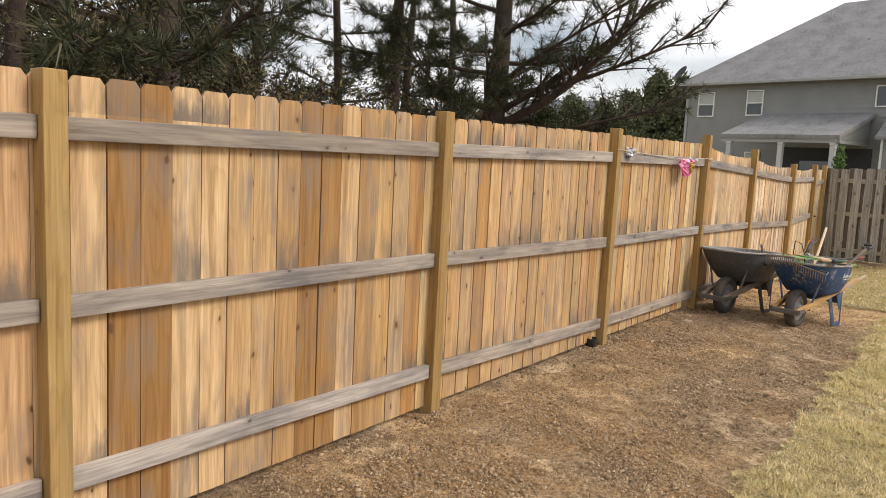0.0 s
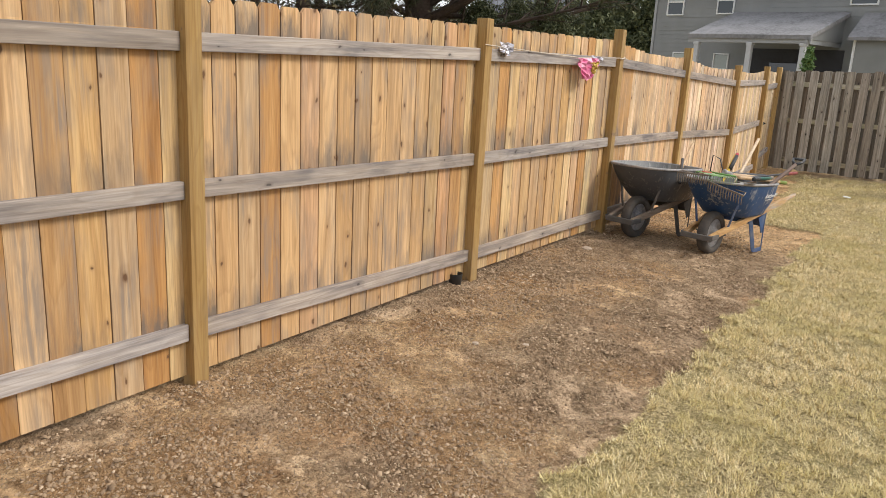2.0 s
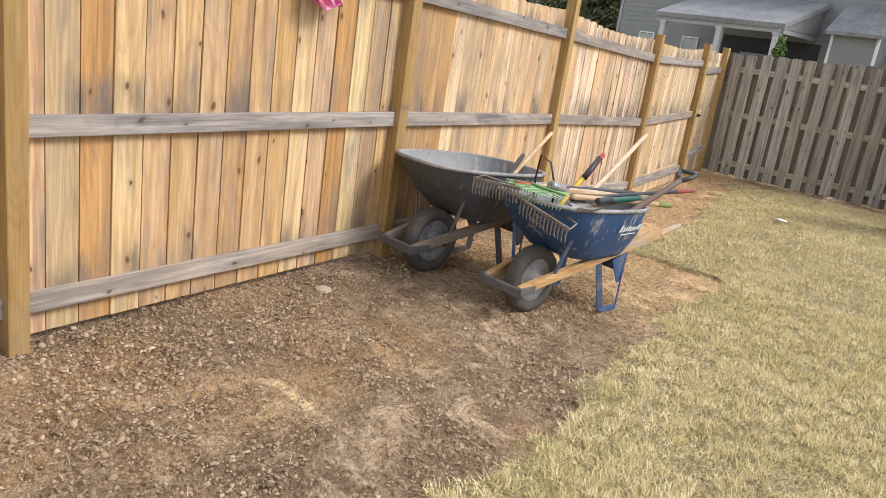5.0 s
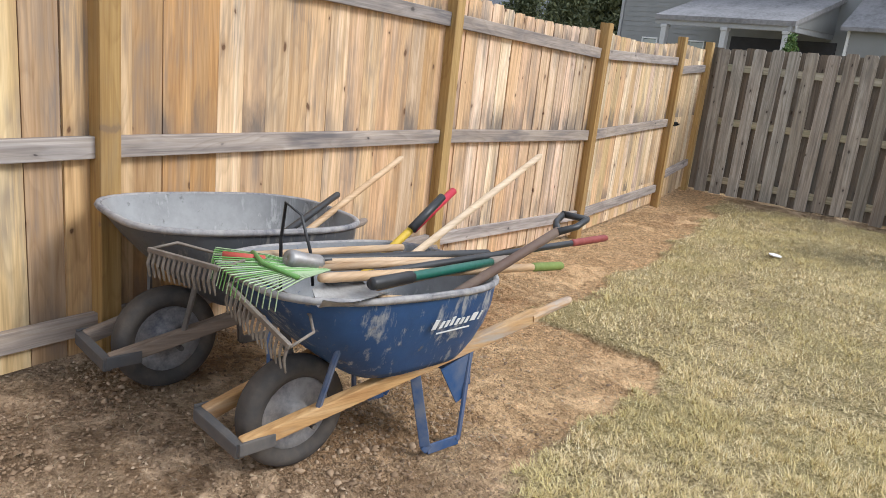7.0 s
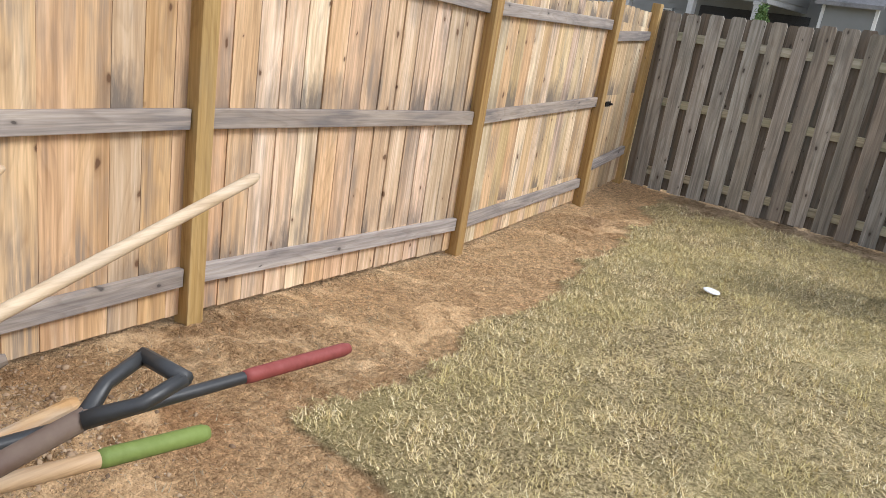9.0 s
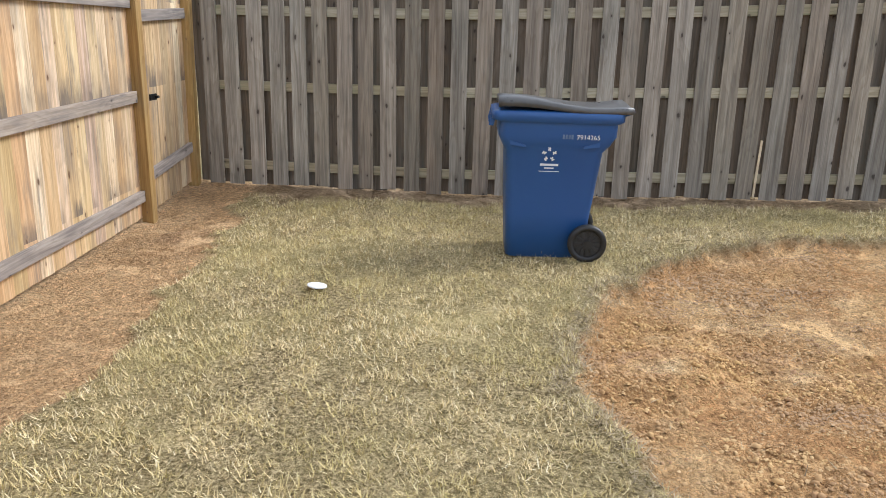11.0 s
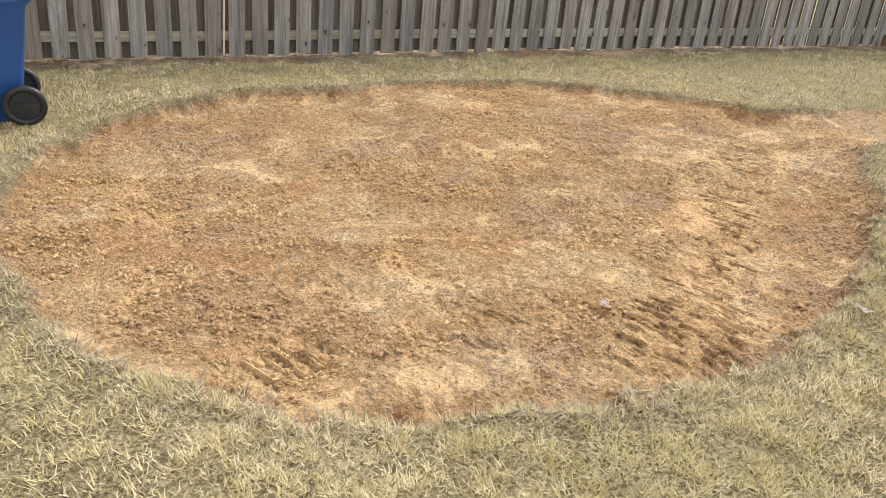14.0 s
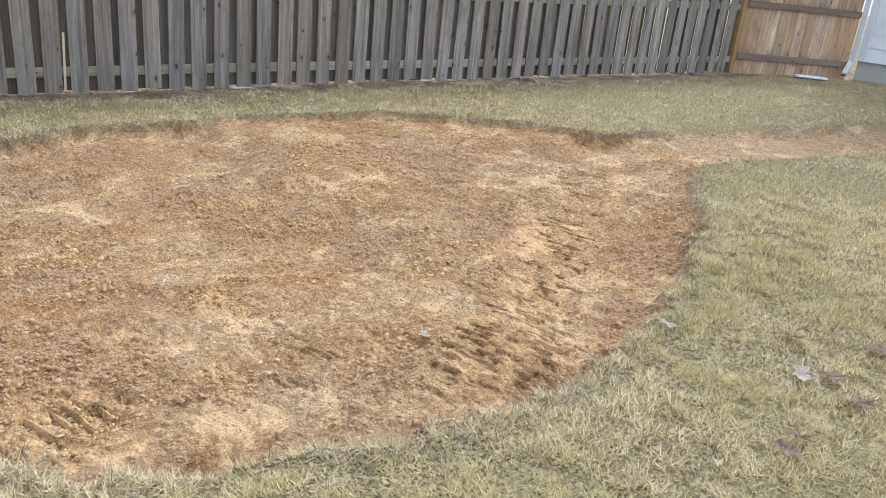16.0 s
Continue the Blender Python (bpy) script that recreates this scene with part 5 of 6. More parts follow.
yellow = plain("yellow_paint", (0.60, 0.40, 0.03), 0.6)
brown_paint = plain("brown_worn_wood", (0.115, 0.070, 0.050), 0.7, 0, (0.20, 0.15, 0.11), 20, 0.4, 0.1)
leaf_green = plain("bright_green_plastic", (0.12, 0.30, 0.06), 0.5, 0, (0.20, 0.26, 0.12), 30, 0.3, 0.05)
pale_tine = plain("pale_green_tine", (0.33, 0.42, 0.24), 0.5, 0.2, (0.22, 0.30, 0.16), 30, 0.3, 0.05)

pole("long_stick", (-1.49, 9.36, 0.665), (-1.61, 10.68, 1.01), 0.016, pale_wood, "long pale wooden tool handle leaning out of wheelbarrow")
pole("long_stick", (-2.06, 9.22, 0.56), (-2.22, 10.31, 0.92), 0.015, handle_wood, "plain wooden tool handle leaning out of wheelbarrow")
pole("black_pole", (-1.92, 8.98, 0.64), (-2.16, 9.77, 0.79), 0.015, black_plastic, "black ribbed plastic pole across wheelbarrow tray")
pole("cultivator_pole", (-1.36, 8.85, 0.76), (-1.15, 10.58, 0.69), 0.0135, black_plastic, "black fibreglass tool handle with red grip", None, (("grip", 0.82, 1.0, 0.017, dull_red),))
pole("hoe_pole", (-1.34, 8.80, 0.785), (-1.17, 10.16, 0.62), 0.0165, handle_wood, "wooden hoe handle with green rubber grip", None, (("grip", 0.83, 1.0, 0.0195, green_grip),))
pole("spare_handle", (-1.46, 8.86, 0.80), (-1.26, 9.74, 0.69), 0.0155, handle_wood, "worn pale wooden tool handle across wheelbarrow")
t, q, n = pole("bolt_cutter_handle", (-1.62, 9.30, 0.60), (-1.66, 9.96, 0.88), 0.016, yellow, "lopper with red and black rubber handles")
part("red_arm", tube(bmesh.new(), [(-0.012, 0.36, 0.155), (-0.03, 0.66, 0.285)], [0.02, 0.017], 10), red_grip, t, "bright red rubber grip", True)
part("black_arm", tube(bmesh.new(), [(-0.005, 0.34, 0.16), (-0.005, 0.54, 0.275)], [0.02, 0.018], 10), black_plastic, t, "black rubber grip", True)
# sledge hammer: head at the front, dark rubber-sleeved handle
t, q, n = pole("sledge_hammer", (-1.46, 8.86, 0.80), (-1.30, 9.74, 0.715), 0.018, black_plastic, "sledge hammer with scuffed steel head and black handle")
part("hammer_head", lathe(bmesh.new(), [(0.001, -0.085), (0.034, -0.085), (0.042, -0.07), (0.038, -0.02), (0.038, 0.02), (0.042, 0.07), (0.034, 0.085), (0.001, 0.085)], 12, pose(0, -0.01, 0.0, 0, 15, 75) @ Matrix.Scale(0.75, 4)), steel, t, "scuffed octagonal steel head", True)
# round-point shovel with a D grip
t, q, n = pole("shovel", (-1.24, 9.12, 0.58), (-1.045, 9.82, 0.86), 0.018, brown_paint, "old shovel with worn brown shaft and black D grip")
bm = bmesh.new()
tip = Vector((0.195, 0.70, 0.28))
for s in (-1, 1):
    tube(bm, [tip + Vector((0, -0.02, -0.005)), tip + Vector((s * 0.045, 0.05, 0.015)), tip + Vector((s * 0.052, 0.125, 0.037))], [0.016, 0.013, 0.013], 8)
tube(bm, [tip + Vector((-0.058, 0.125, 0.037)), tip + Vector((0.058, 0.125, 0.037))], 0.014, 8)
part("d_grip", bm, black_plastic, t, "black plastic D grip", True)


def blade(bm, m, wide=0.115, tall=0.29, dish=0.03, flat=False):
    """A shovel's blade along -y, dished across."""
    rows = []
    for j in range(9):
        f = j / 8
        w = wide * (1.0 if f < 0.55 or flat else math.sqrt(max(0.0, 1 - ((f - 0.55) / 0.46) ** 2)))
        rows.append([(x * w, -f * tall, -dish * (1 - x * x) + 0.015 * f) for x in (-1, -0.6, -0.2, 0.2, 0.6, 1)])
    for lift in (0.0, 0.003):
        vs = [[bm.verts.new(m @ Vector((x, y, z + lift))) for x, y, z in r] for r in rows]
        for a, b in zip(vs, vs[1:]):
            for k in range(5):
                bm.faces.new((a[k], a[k + 1], b[k + 1], b[k]))
    return bm


pale_steel = plain("cement_smeared_steel", (0.52, 0.51, 0.49), 0.6, 0.3, (0.25, 0.23, 0.21), 22.0, 0.45, 0.2)
t, q, n = pole("shovel", (-1.235, 8.98, 0.765), (-1.24, 9.76, 0.70), 0.0165, teal, "steel shovel with teal fibreglass handle and black collar", None, (("collar", -0.08, 0.20, 0.021, black_plastic), ("grip", 0.86, 1.04, 0.021, grey_handle)))
part("blade", blade(bmesh.new(), pose(-0.05, 0.02, -0.02, 4, 4, -2), 0.085, 0.25, 0.03), pale_steel, t, "scuffed steel shovel blade", True)
dirty_blade = plain("earth_caked_steel", (0.17, 0.135, 0.10), 0.85, 0.2, (0.28, 0.23, 0.18), 18.0, 0.5, 0.3)
t, q, n = pole("square_shovel", (-1.22, 8.95, 0.72), (-1.33, 9.55, 0.54), 0.014, handle_wood, "flat square shovel with dirty steel blade")
part("blade", blade(bmesh.new(), pose(-0.10, 0.18, -0.06, 3, 4, 4), 0.075, 0.22, 0.012, True), dirty_blade, t, "dirty flat steel blade", True)


def bow_rake(name, a, b, drop, shaft_to, label):
    """A bow rake: toothed bar from a to b, with a bow to its shaft."""
    a, b = Vector(a), Vector(b)
    mid = (a + b) / 2
    t = thing(name, label, "rake", at(*mid))
    bm = bmesh.new()
    d = b - a
    box(bm, (d.length, 0.014, 0.016), d.to_track_quat("X", "Z").to_matrix().to_4x4(), 0.003)
    part("bar", bm, rust, t)
    for k in range(14):
        p = (a - mid) + d * ((k + 0.5) / 14)
        part("tine", tube(bmesh.new(), [p, p + Vector((0.0, -0.012, -drop * 0.5)), p + Vector((0, -0.003, -drop))], [0.0055, 0.005, 0.003], 5), rust, t)
    s = Vector(shaft_to) - mid
    root = s.normalized() * 0.17
    bow = bmesh.new()
    for e in (a - mid, b - mid):
        tube(bow, [e, e * 0.95 + root * 0.55 + Vector((0, 0, 0.02)), e * 0.35 + root * 0.95, root], 0.005, 6)
    part("bow", bow, rust, t, "", True)
    part("shaft", tube(bmesh.new(), [root, s], 0.0145, 10), handle_wood, t, "worn wooden shaft", True)
    return t


bow_rake("garden_rake", (-1.83, 8.545, 0.80), (-1.56, 8.60, 0.795), 0.085, (-1.60, 9.55, 0.70), "rusty bow rake lying across both wheelbarrows")
bow_rake("garden_rake", (-1.57, 8.64, 0.735), (-1.23, 8.58, 0.655), 0.085, (-1.36, 9.60, 0.66), "rusty bow rake hanging over wheelbarrow front")
# leaf rake
fan = thing("leaf_rake", "leaf rake with bright green bridge, pale hooked tines and red collar", "rake", at(-1.40, 8.91, 0.775))
for k in range(22):
    f = k / 21
    # the tines spread from the neck and hook down at their tips
    a = radians(214 + 72 * f)
    reach = 0.37 - 0.05 * f
    end = Vector((math.cos(a) * reach, math.sin(a) * reach, 0.035 - 0.02 * f))
    part("tine", tube(bmesh.new(), [(0, 0, 0), end * 0.55 + Vector((0, 0, 0.01)), end, end + Vector((math.cos(a) * 0.012, math.sin(a) * 0.012, -0.055))], [0.0020, 0.0028, 0.0026, 0.0018], 5), pale_tine if k % 3 == 0 or k > 14 else leaf_green, fan)
bar_a, bar_b = Vector((math.cos(radians(215)) * 0.25, math.sin(radians(215)) * 0.25, 0.034)), Vector((math.cos(radians(285)) * 0.20, math.sin(radians(285)) * 0.20, 0.026))
part("bridge", tube(bmesh.new(), [bar_a, bar_a.lerp(bar_b, 0.5) + Vector((-0.02, -0.03, 0.004)), bar_b], 0.008, 6), leaf_green, fan, "bright green plastic bridge", True)
part("collar", tube(bmesh.new(), [(-0.24, -0.235, 0.028), (-0.15, -0.14, 0.022)], [0.016, 0.013], 10), plain("orange_red_collar", (0.48, 0.08, 0.05), 0.6), fan, "orange-red plastic collar", True)
part("shaft", tube(bmesh.new(), [(-0.03, -0.03, 0.004), (0.16, 0.90, -0.075)], 0.013, 10), handle_wood, fan, "", True)
wire = thing("bent_wire", "bent black wire loop sticking out of wheelbarrow", "wire", at(-1.62, 8.91, 0.70))
part("loop", tube(bmesh.new(), [(0.0, 0.0, -0.05), (-0.01, 0.0, 0.12), (-0.005, 0.01, 0.25), (0.06, 0.02, 0.22), (0.10, 0.03, 0.10), (0.10, 0.05, -0.02)], 0.006, 6), black_plastic, wire, "", True)

# ---- recycling cart ----
cart_blue = plain("blue_cart_plastic", (0.018, 0.085, 0.275), 0.38, 0, (0.030, 0.105, 0.31), 6.0, 0.3, 0.1)
BX, BY = 0.10, 14.94
cart = thing("wheeled_bin", "blue plastic wheeled recycling cart with warped dark lid on the lawn", "bin", at(BX, BY, height(BX + 0.3, BY + 0.2) - 0.005))


def cart_ring(x0, x1, y0, y1, z, r=0.06):
    pts = []
    for cx, cy, a0 in ((x1 - r, y1 - r, 0), (x0 + r, y1 - r, 90), (x0 + r, y0 + r, 180), (x1 - r, y0 + r, 270)):
        for k in range(5):
            a = radians(a0 + k * 22.5)
            pts.append((cx + r * math.cos(a), cy + r * math.sin(a), z))
    return pts


body = loft(bmesh.new(), [cart_ring(-0.075, 0.665, -0.015, 0.555, 0.90, 0.05), cart_ring(-0.08, 0.66, -0.015, 0.555, 0.80, 0.05), cart_ring(-0.055, 0.625, -0.006, 0.546, 0.745, 0.05), cart_ring(-0.03, 0.585, 0.014, 0.526, 0.70, 0.05), cart_ring(-0.015, 0.535, 0.02, 0.50, 0.30, 0.05), cart_ring(0.0, 0.50, 0.03, 0.49, 0.012, 0.05), cart_ring(0.02, 0.48, 0.05, 0.47, 0.0, 0.05)])
body_ob = part("body", body, cart_blue, cart, "", True)
rim = loft(bmesh.new(), [cart_ring(-0.09, 0.68, -0.03, 0.57, 0.885, 0.05), cart_ring(-0.125, 0.70, -0.04, 0.58, 0.90, 0.05), cart_ring(-0.125, 0.70, -0.04, 0.58, 0.945, 0.05), cart_ring(-0.10, 0.68, -0.02, 0.56, 0.955, 0.05)])
part("rim", rim, cart_blue, cart, "", True)
for k in range(7):
    part("rim_rib", box(bmesh.new(), (0.03, 0.008, 0.085), at(-0.118, 0.02 + k * 0.085, 0.895) @ pose(0, 0, 0, 0, 14, 0), 0.002), cart_blue, cart)
for x, s in ((-0.005, 1), (0.555, -1)):
    part("grip_pocket", prism(bmesh.new(), [(0, 0.025), (s * 0.10, -0.005), (s * 0.10, -0.018), (0, -0.005)], 0.03, at(x, 0.004, 0.745)), cart_blue, cart)
lid = bmesh.new()
cols, rows = 15, 5
top, low = [], []
for j in range(rows):
    for i in range(cols):
        u, v = i / (cols - 1), j / (rows - 1)
        x, y = -0.085 + u * 0.83, -0.035 + v * 0.61
        wave = 0.020 * math.sin(u * 5.6 + 0.9) - 0.022 * u + 0.012 * math.sin(v * 6 + u * 3) + 0.02 * (1 - (2 * v - 1) ** 2)
        top.append(lid.verts.new((x, y, 1.000 + wave)))
        low.append(lid.verts.new((x, y, 0.962 + wave * 0.8)))
for j in range(rows - 1):
    for i in range(cols - 1):
        k = j * cols + i
        lid.faces.new((top[k], top[k + 1], top[k + cols + 1], top[k + cols]))
        lid.faces.new((low[k], low[k + cols], low[k + cols + 1], low[k + 1]))
edge = [i for i in range(cols)] + [cols * j + cols - 1 for j in range(1, rows)] + [cols * (rows - 1) + i for i in range(cols - 2, -1, -1)] + [cols * j for j in range(rows - 2, 0, -1)]
for a, b in zip(edge, edge[1:] + edge[:1]):
    lid.faces.new((top[a], low[a], low[b], top[b]))
part("lid", lid, plain("dark_lid_plastic", (0.085, 0.085, 0.085), 0.32, 0, (0.16, 0.155, 0.15), 9.0, 0.4, 0.1), cart, "warped dark grey plastic lid", True)
bm = bmesh.new()
tube(bm, [(0.66, 0.05, 0.93), (0.745, 0.05, 0.955), (0.755, 0.08, 0.957), (0.755, 0.46, 0.957), (0.745, 0.49, 0.955), (0.66, 0.49, 0.93)], 0.016, 8)
part("push_bar", bm, cart_blue, cart, "", True)
for y in (-0.035, 0.56):
    wheel = part("wheel", lathe(bmesh.new(), [(0.088, -0.024), (0.112, -0.027), (0.124, -0.014), (0.124, 0.014), (0.112, 0.027), (0.088, 0.024)], 28, at(0.515, y, 0.125) @ pose(0, 0, 0, 0, 0, 90)), black_plastic, cart, "black plastic wheel", True)
    sp = bmesh.new()
    for k in range(6):
        box(sp, (0.022, 0.022, 0.17), at(0.515, y, 0.125) @ pose(0, 0, 0, 0, k * 30, 0), 0.003)
    lathe(sp, [(0.001, -0.028), (0.026, -0.028), (0.026, 0.028), (0.001, 0.028)], 14, at(0.515, y, 0.125) @ pose(0, 0, 0, 0, 0, 90))
    part("spokes", sp, black_plastic, wheel)
    part("disc", lathe(bmesh.new(), [(0.001, -0.006), (0.09, -0.006), (0.09, 0.006), (0.001, 0.006)], 20, at(0.515, y, 0.125) @ pose(0, 0, 0, 0, 0, 90)), black_plastic, wheel)
bm = bmesh.new()
for k in range(5):
    a = radians(90 + 72 * k)
    c = Vector((0.245 + 0.034 * math.cos(a), 0.0, 0.685 + 0.034 * math.sin(a)))
    for da, l in ((0.5, 0.028), (-0.7, 0.024)):
        box(bm, (l, 0.004, 0.009), at(c.x, 0.003, c.z) @ pose(0, 0, 0, 0, -math.degrees(a + da), 0), 0.001)
for z, w, h in ((0.618, 0.115, 0.014), (0.597, 0.062, 0.008), (0.576, 0.13, 0.004)):
    box(bm, (w, 0.004, h), at(0.248, 0.0135, z), 0.001)
part("emblem", bm, white_mark, body_ob, "white star-shaped mark with bars below")
num = bpy.data.curves.new("number", "FONT")
num.body, num.size, num.extrude = "7914265", 0.042, 0.001
num_ob = new("number", num)
num_ob.parent = body_ob
num_ob.matrix_local = at(0.405, -0.0185, 0.785) @ pose(0, 0, 0, 90, 0, 0)
num.materials.append(white_mark)
bm = bmesh.new()
for k in range(4):
    box(bm, (0.012, 0.003, 0.028), at(0.325 + k * 0.018, -0.0165, 0.80), 0.001)
part("number_bars", bm, plain("worn_white_mark", (0.16, 0.24, 0.40), 0.6), body_ob)

# ---- small things on the ground and the fence ----
dish = thing("white_lid", "small white plastic lid lying on the grass", "litter", at(-0.99, 14.22, height(-0.99, 14.22) + 0.012))
part("disc", lathe(bmesh.new(), [(0.001, 0.0), (0.05, 0.004), (0.058, 0.010), (0.055, 0.015), (0.001, 0.009)], 20, pose(0, 0, 0, 0, -84, 20)), white_mark, dish, "", True)
tray = thing("splash_tray", "pale plastic splash tray lying on the lawn near the downspout", "tray", at(12.08, 15.12, height(12.08, 15.12) + 0.02) @ pose(0, 0, 0, 0, 0, -50) @ Matrix.Scale(0.52, 4))
part("pan", loft(bmesh.new(), [cart_ring(-0.42, 0.42, -0.22, 0.22, 0.0, 0.05), cart_ring(-0.40, 0.40, -0.20, 0.20, 0.04, 0.05), cart_ring(-0.33, 0.33, -0.13, 0.13, 0.045, 0.05), cart_ring(-0.31, 0.31, -0.11, 0.11, 0.02, 0.05)]), white_mark, tray, "", True)
pot = thing("plant_pot", "small dark plastic pot half hidden behind a fence post", "pot", at(-2.76, 6.34, height(-2.7, 6.35) - 0.01))
part("pot", loft(bmesh.new(), [cart_ring(-0.055, 0.055, -0.055, 0.055, 0.10, 0.05), cart_ring(-0.045, 0.045, -0.045, 0.045, 0.0, 0.04)]), black_plastic, pot, "", True)

string_mat = plain("pale_string", (0.6, 0.52, 0.42), 0.9)
cord = thing("string_line", "thin pale string tied between fence posts", "string", at(0, 0, 0))
part("cord", tube(bmesh.new(), [(-2.69, 6.46, 1.805), (-2.70, 7.2, 1.785), (-2.66, 8.06, 1.765), (-2.61, 8.86, 1.79)], 0.004, 5), string_mat, cord)
part("knot", tube(bmesh.new(), [(-2.60, 8.86, 1.78), (-2.60, 8.94, 1.795), (-2.60, 8.98, 1.785)], 0.006, 5), string_mat, cord)
pink = plain("pink_foil", (0.62, 0.10, 0.24), 0.35, 0, (0.78, 0.42, 0.55), 18, 0.5, 0.2)
foil = plain("silver_foil", (0.66, 0.64, 0.66), 0.3, 0.3, (0.42, 0.40, 0.46), 22, 0.5, 0.3)
gold = plain("yellow_foil", (0.55, 0.40, 0.08), 0.4)


def crumpled(wide, tall, seed):
    """A limp, creased sheet hanging from its top edge, with thickness."""
    r = random.Random(seed)
    bm = bmesh.new()
    n = 7
    front = [[(wide * (i / n - 0.5) * (1.15 - 0.5 * j / n) + r.uniform(-1, 1) * 0.012, r.uniform(-1, 1) * 0.022, -tall * j / n * (1 - 0.35 * abs(i / n - 0.45)) + r.uniform(-1, 1) * 0.008) for i in range(n + 1)] for j in range(n + 1)]
    for off in (0.0, 0.004):
        vs = [[bm.verts.new((x, y + off, z)) for x, y, z in row] for row in front]
        for a, b in zip(vs, vs[1:]):
            for k in range(n):
                bm.faces.new((a[k], a[k + 1], b[k + 1], b[k]))
    return bm


rag = thing("deflated_balloon", "deflated pink foil balloon hanging on a string", "balloon", at(-2.60, 8.10, 1.765) @ pose(0, 0, 0, 0, 0, 80))
part("sheet", crumpled(0.30, 0.20, 3), pink, rag)
part("silver_tail", crumpled(0.15, 0.09, 5), foil, rag, "silver crumpled tail")
bpy.data.objects["silver_tail"].matrix_local = at(0.14, 0.01, 0.02)
part("yellow_patch", crumpled(0.09, 0.11, 8), gold, rag, "yellow patch")
bpy.data.objects["yellow_patch"].matrix_local = at(0.07, -0.015, -0.03)
rag2 = thing("foil_scrap", "crumpled white foil scrap caught on the fence rail", "litter", at(-2.69, 6.78, 1.83) @ pose(0, 0, 0, 0, 0, 85))
part("sheet", crumpled(0.17, 0.10, 11), foil, rag2)

leaf_tan = plain("dry_leaf", (0.46, 0.35, 0.25), 0.8, 0, (0.28, 0.19, 0.125), 60, 0.5, 0.1)
leaf_pale = plain("pale_dry_leaf", (0.70, 0.60, 0.49), 0.8, 0, (0.62, 0.54, 0.45), 60, 0.4, 0.1)


def dry_leaf(x, y, size, mat, label, seed):
    """A lobed fallen leaf, curled, with a stalk."""
    r = random.Random(seed)
    bm = bmesh.new()
    mid = bm.verts.new((0, 0, 0.0))
    ring = []
    for k in range(20):
        a = 2 * math.pi * k / 20
        rad = size * (0.72 + 0.28 * (k % 4 == 0) - 0.14 * (k % 4 == 2)) * r.uniform(0.85, 1.1) * (1 - 0.25 * abs(math.sin(a)))
        ring.append(bm.verts.new((rad * math.cos(a), rad * math.sin(a) * 0.8, 0.012 * r.random() + 0.35 * rad * math.cos(a) ** 2 * r.uniform(0.2, 0.7))))
    for a, b in zip(ring, ring[1:] + ring[:1]):
        bm.faces.new((mid, a, b))
    ext = bmesh.ops.solidify(bm, geom=bm.faces[:], thickness=0.0012)
    tube(bm, [(-size * 0.3, 0, 0.004), (-size * 1.4, size * 0.15, 0.012)], 0.0016, 5)
    ob = thing("fallen_leaf", label, "leaf", at(x, y, height(x, y) + 0.022) @ pose(0, 0, 0, r.uniform(-12, 12), r.uniform(-12, 12), r.uniform(0, 360)), "fallen leaves")
    part("leaf_blade", bm, mat, ob)


dry_leaf(2.46, 11.60, 0.055, leaf_pale, "pale dry oak leaf lying on bare clay", 1)
for k, (x, y) in enumerate(((3.31, 11.08), (3.71, 10.75), (3.90, 10.49), (3.44, 10.57), (3.54, 10.50), (3.43, 10.36), (3.82, 10.24), (3.04, 10.36), (2.94, 10.34), (3.60, 10.15))):
    dry_leaf(x, y, random.uniform(0.045, 0.075), leaf_tan if k % 3 else leaf_pale, "curled brown dry leaf lying in the grass", 20 + k)
soil_stone = plain("tan_stone", (0.46, 0.37, 0.28), 0.9, 0, (0.32, 0.24, 0.17), 40, 0.5, 0.3)
for x, y, s in ((-2.45, 8.1, 0.05), (-1.97, 5.38, 0.022), (-1.71, 5.54, 0.022)):
    bm = bmesh.new()
    bmesh.ops.create_icosphere(bm, subdivisions=2, radius=s)
    for v in bm.verts:
        v.co *= random.uniform(0.8, 1.15)
        v.co.z *= 0.45
    ob = thing("stone", "flat pale stone half sunk in bare soil", "stone", at(x, y, height(x, y) + 0.004), "stones")
    part("lump", bm, soil_stone, ob)

# ---- trees beyond the fences ----
def tufts(points, ways, count, length, width, seed, spread=0.9):
    """Sprays of thin needles round branch points, as one triangle array."""
    r = np.random.default_rng(seed)
    p, w = np.repeat(np.array(points), count, 0), np.repeat(np.array(ways), count, 0)
    n = len(p)
    d = w + r.normal(0, spread, (n, 3))
    d /= np.linalg.norm(d, axis=1)[:, None]
    l = length * r.uniform(0.6, 1.3, n)[:, None]
    side = np.cross(d, r.normal(0, 1, (n, 3)))
    side = side / (np.linalg.norm(side, axis=1)[:, None] + 1e-9) * width * r.uniform(0.6, 1.3, n)[:, None]
    root = p + d * l * 0.1
    verts = np.stack([root - side, root + side, root + d * l], 1).reshape(-1, 3)
    return verts, np.arange(n * 3).reshape(-1, 3)


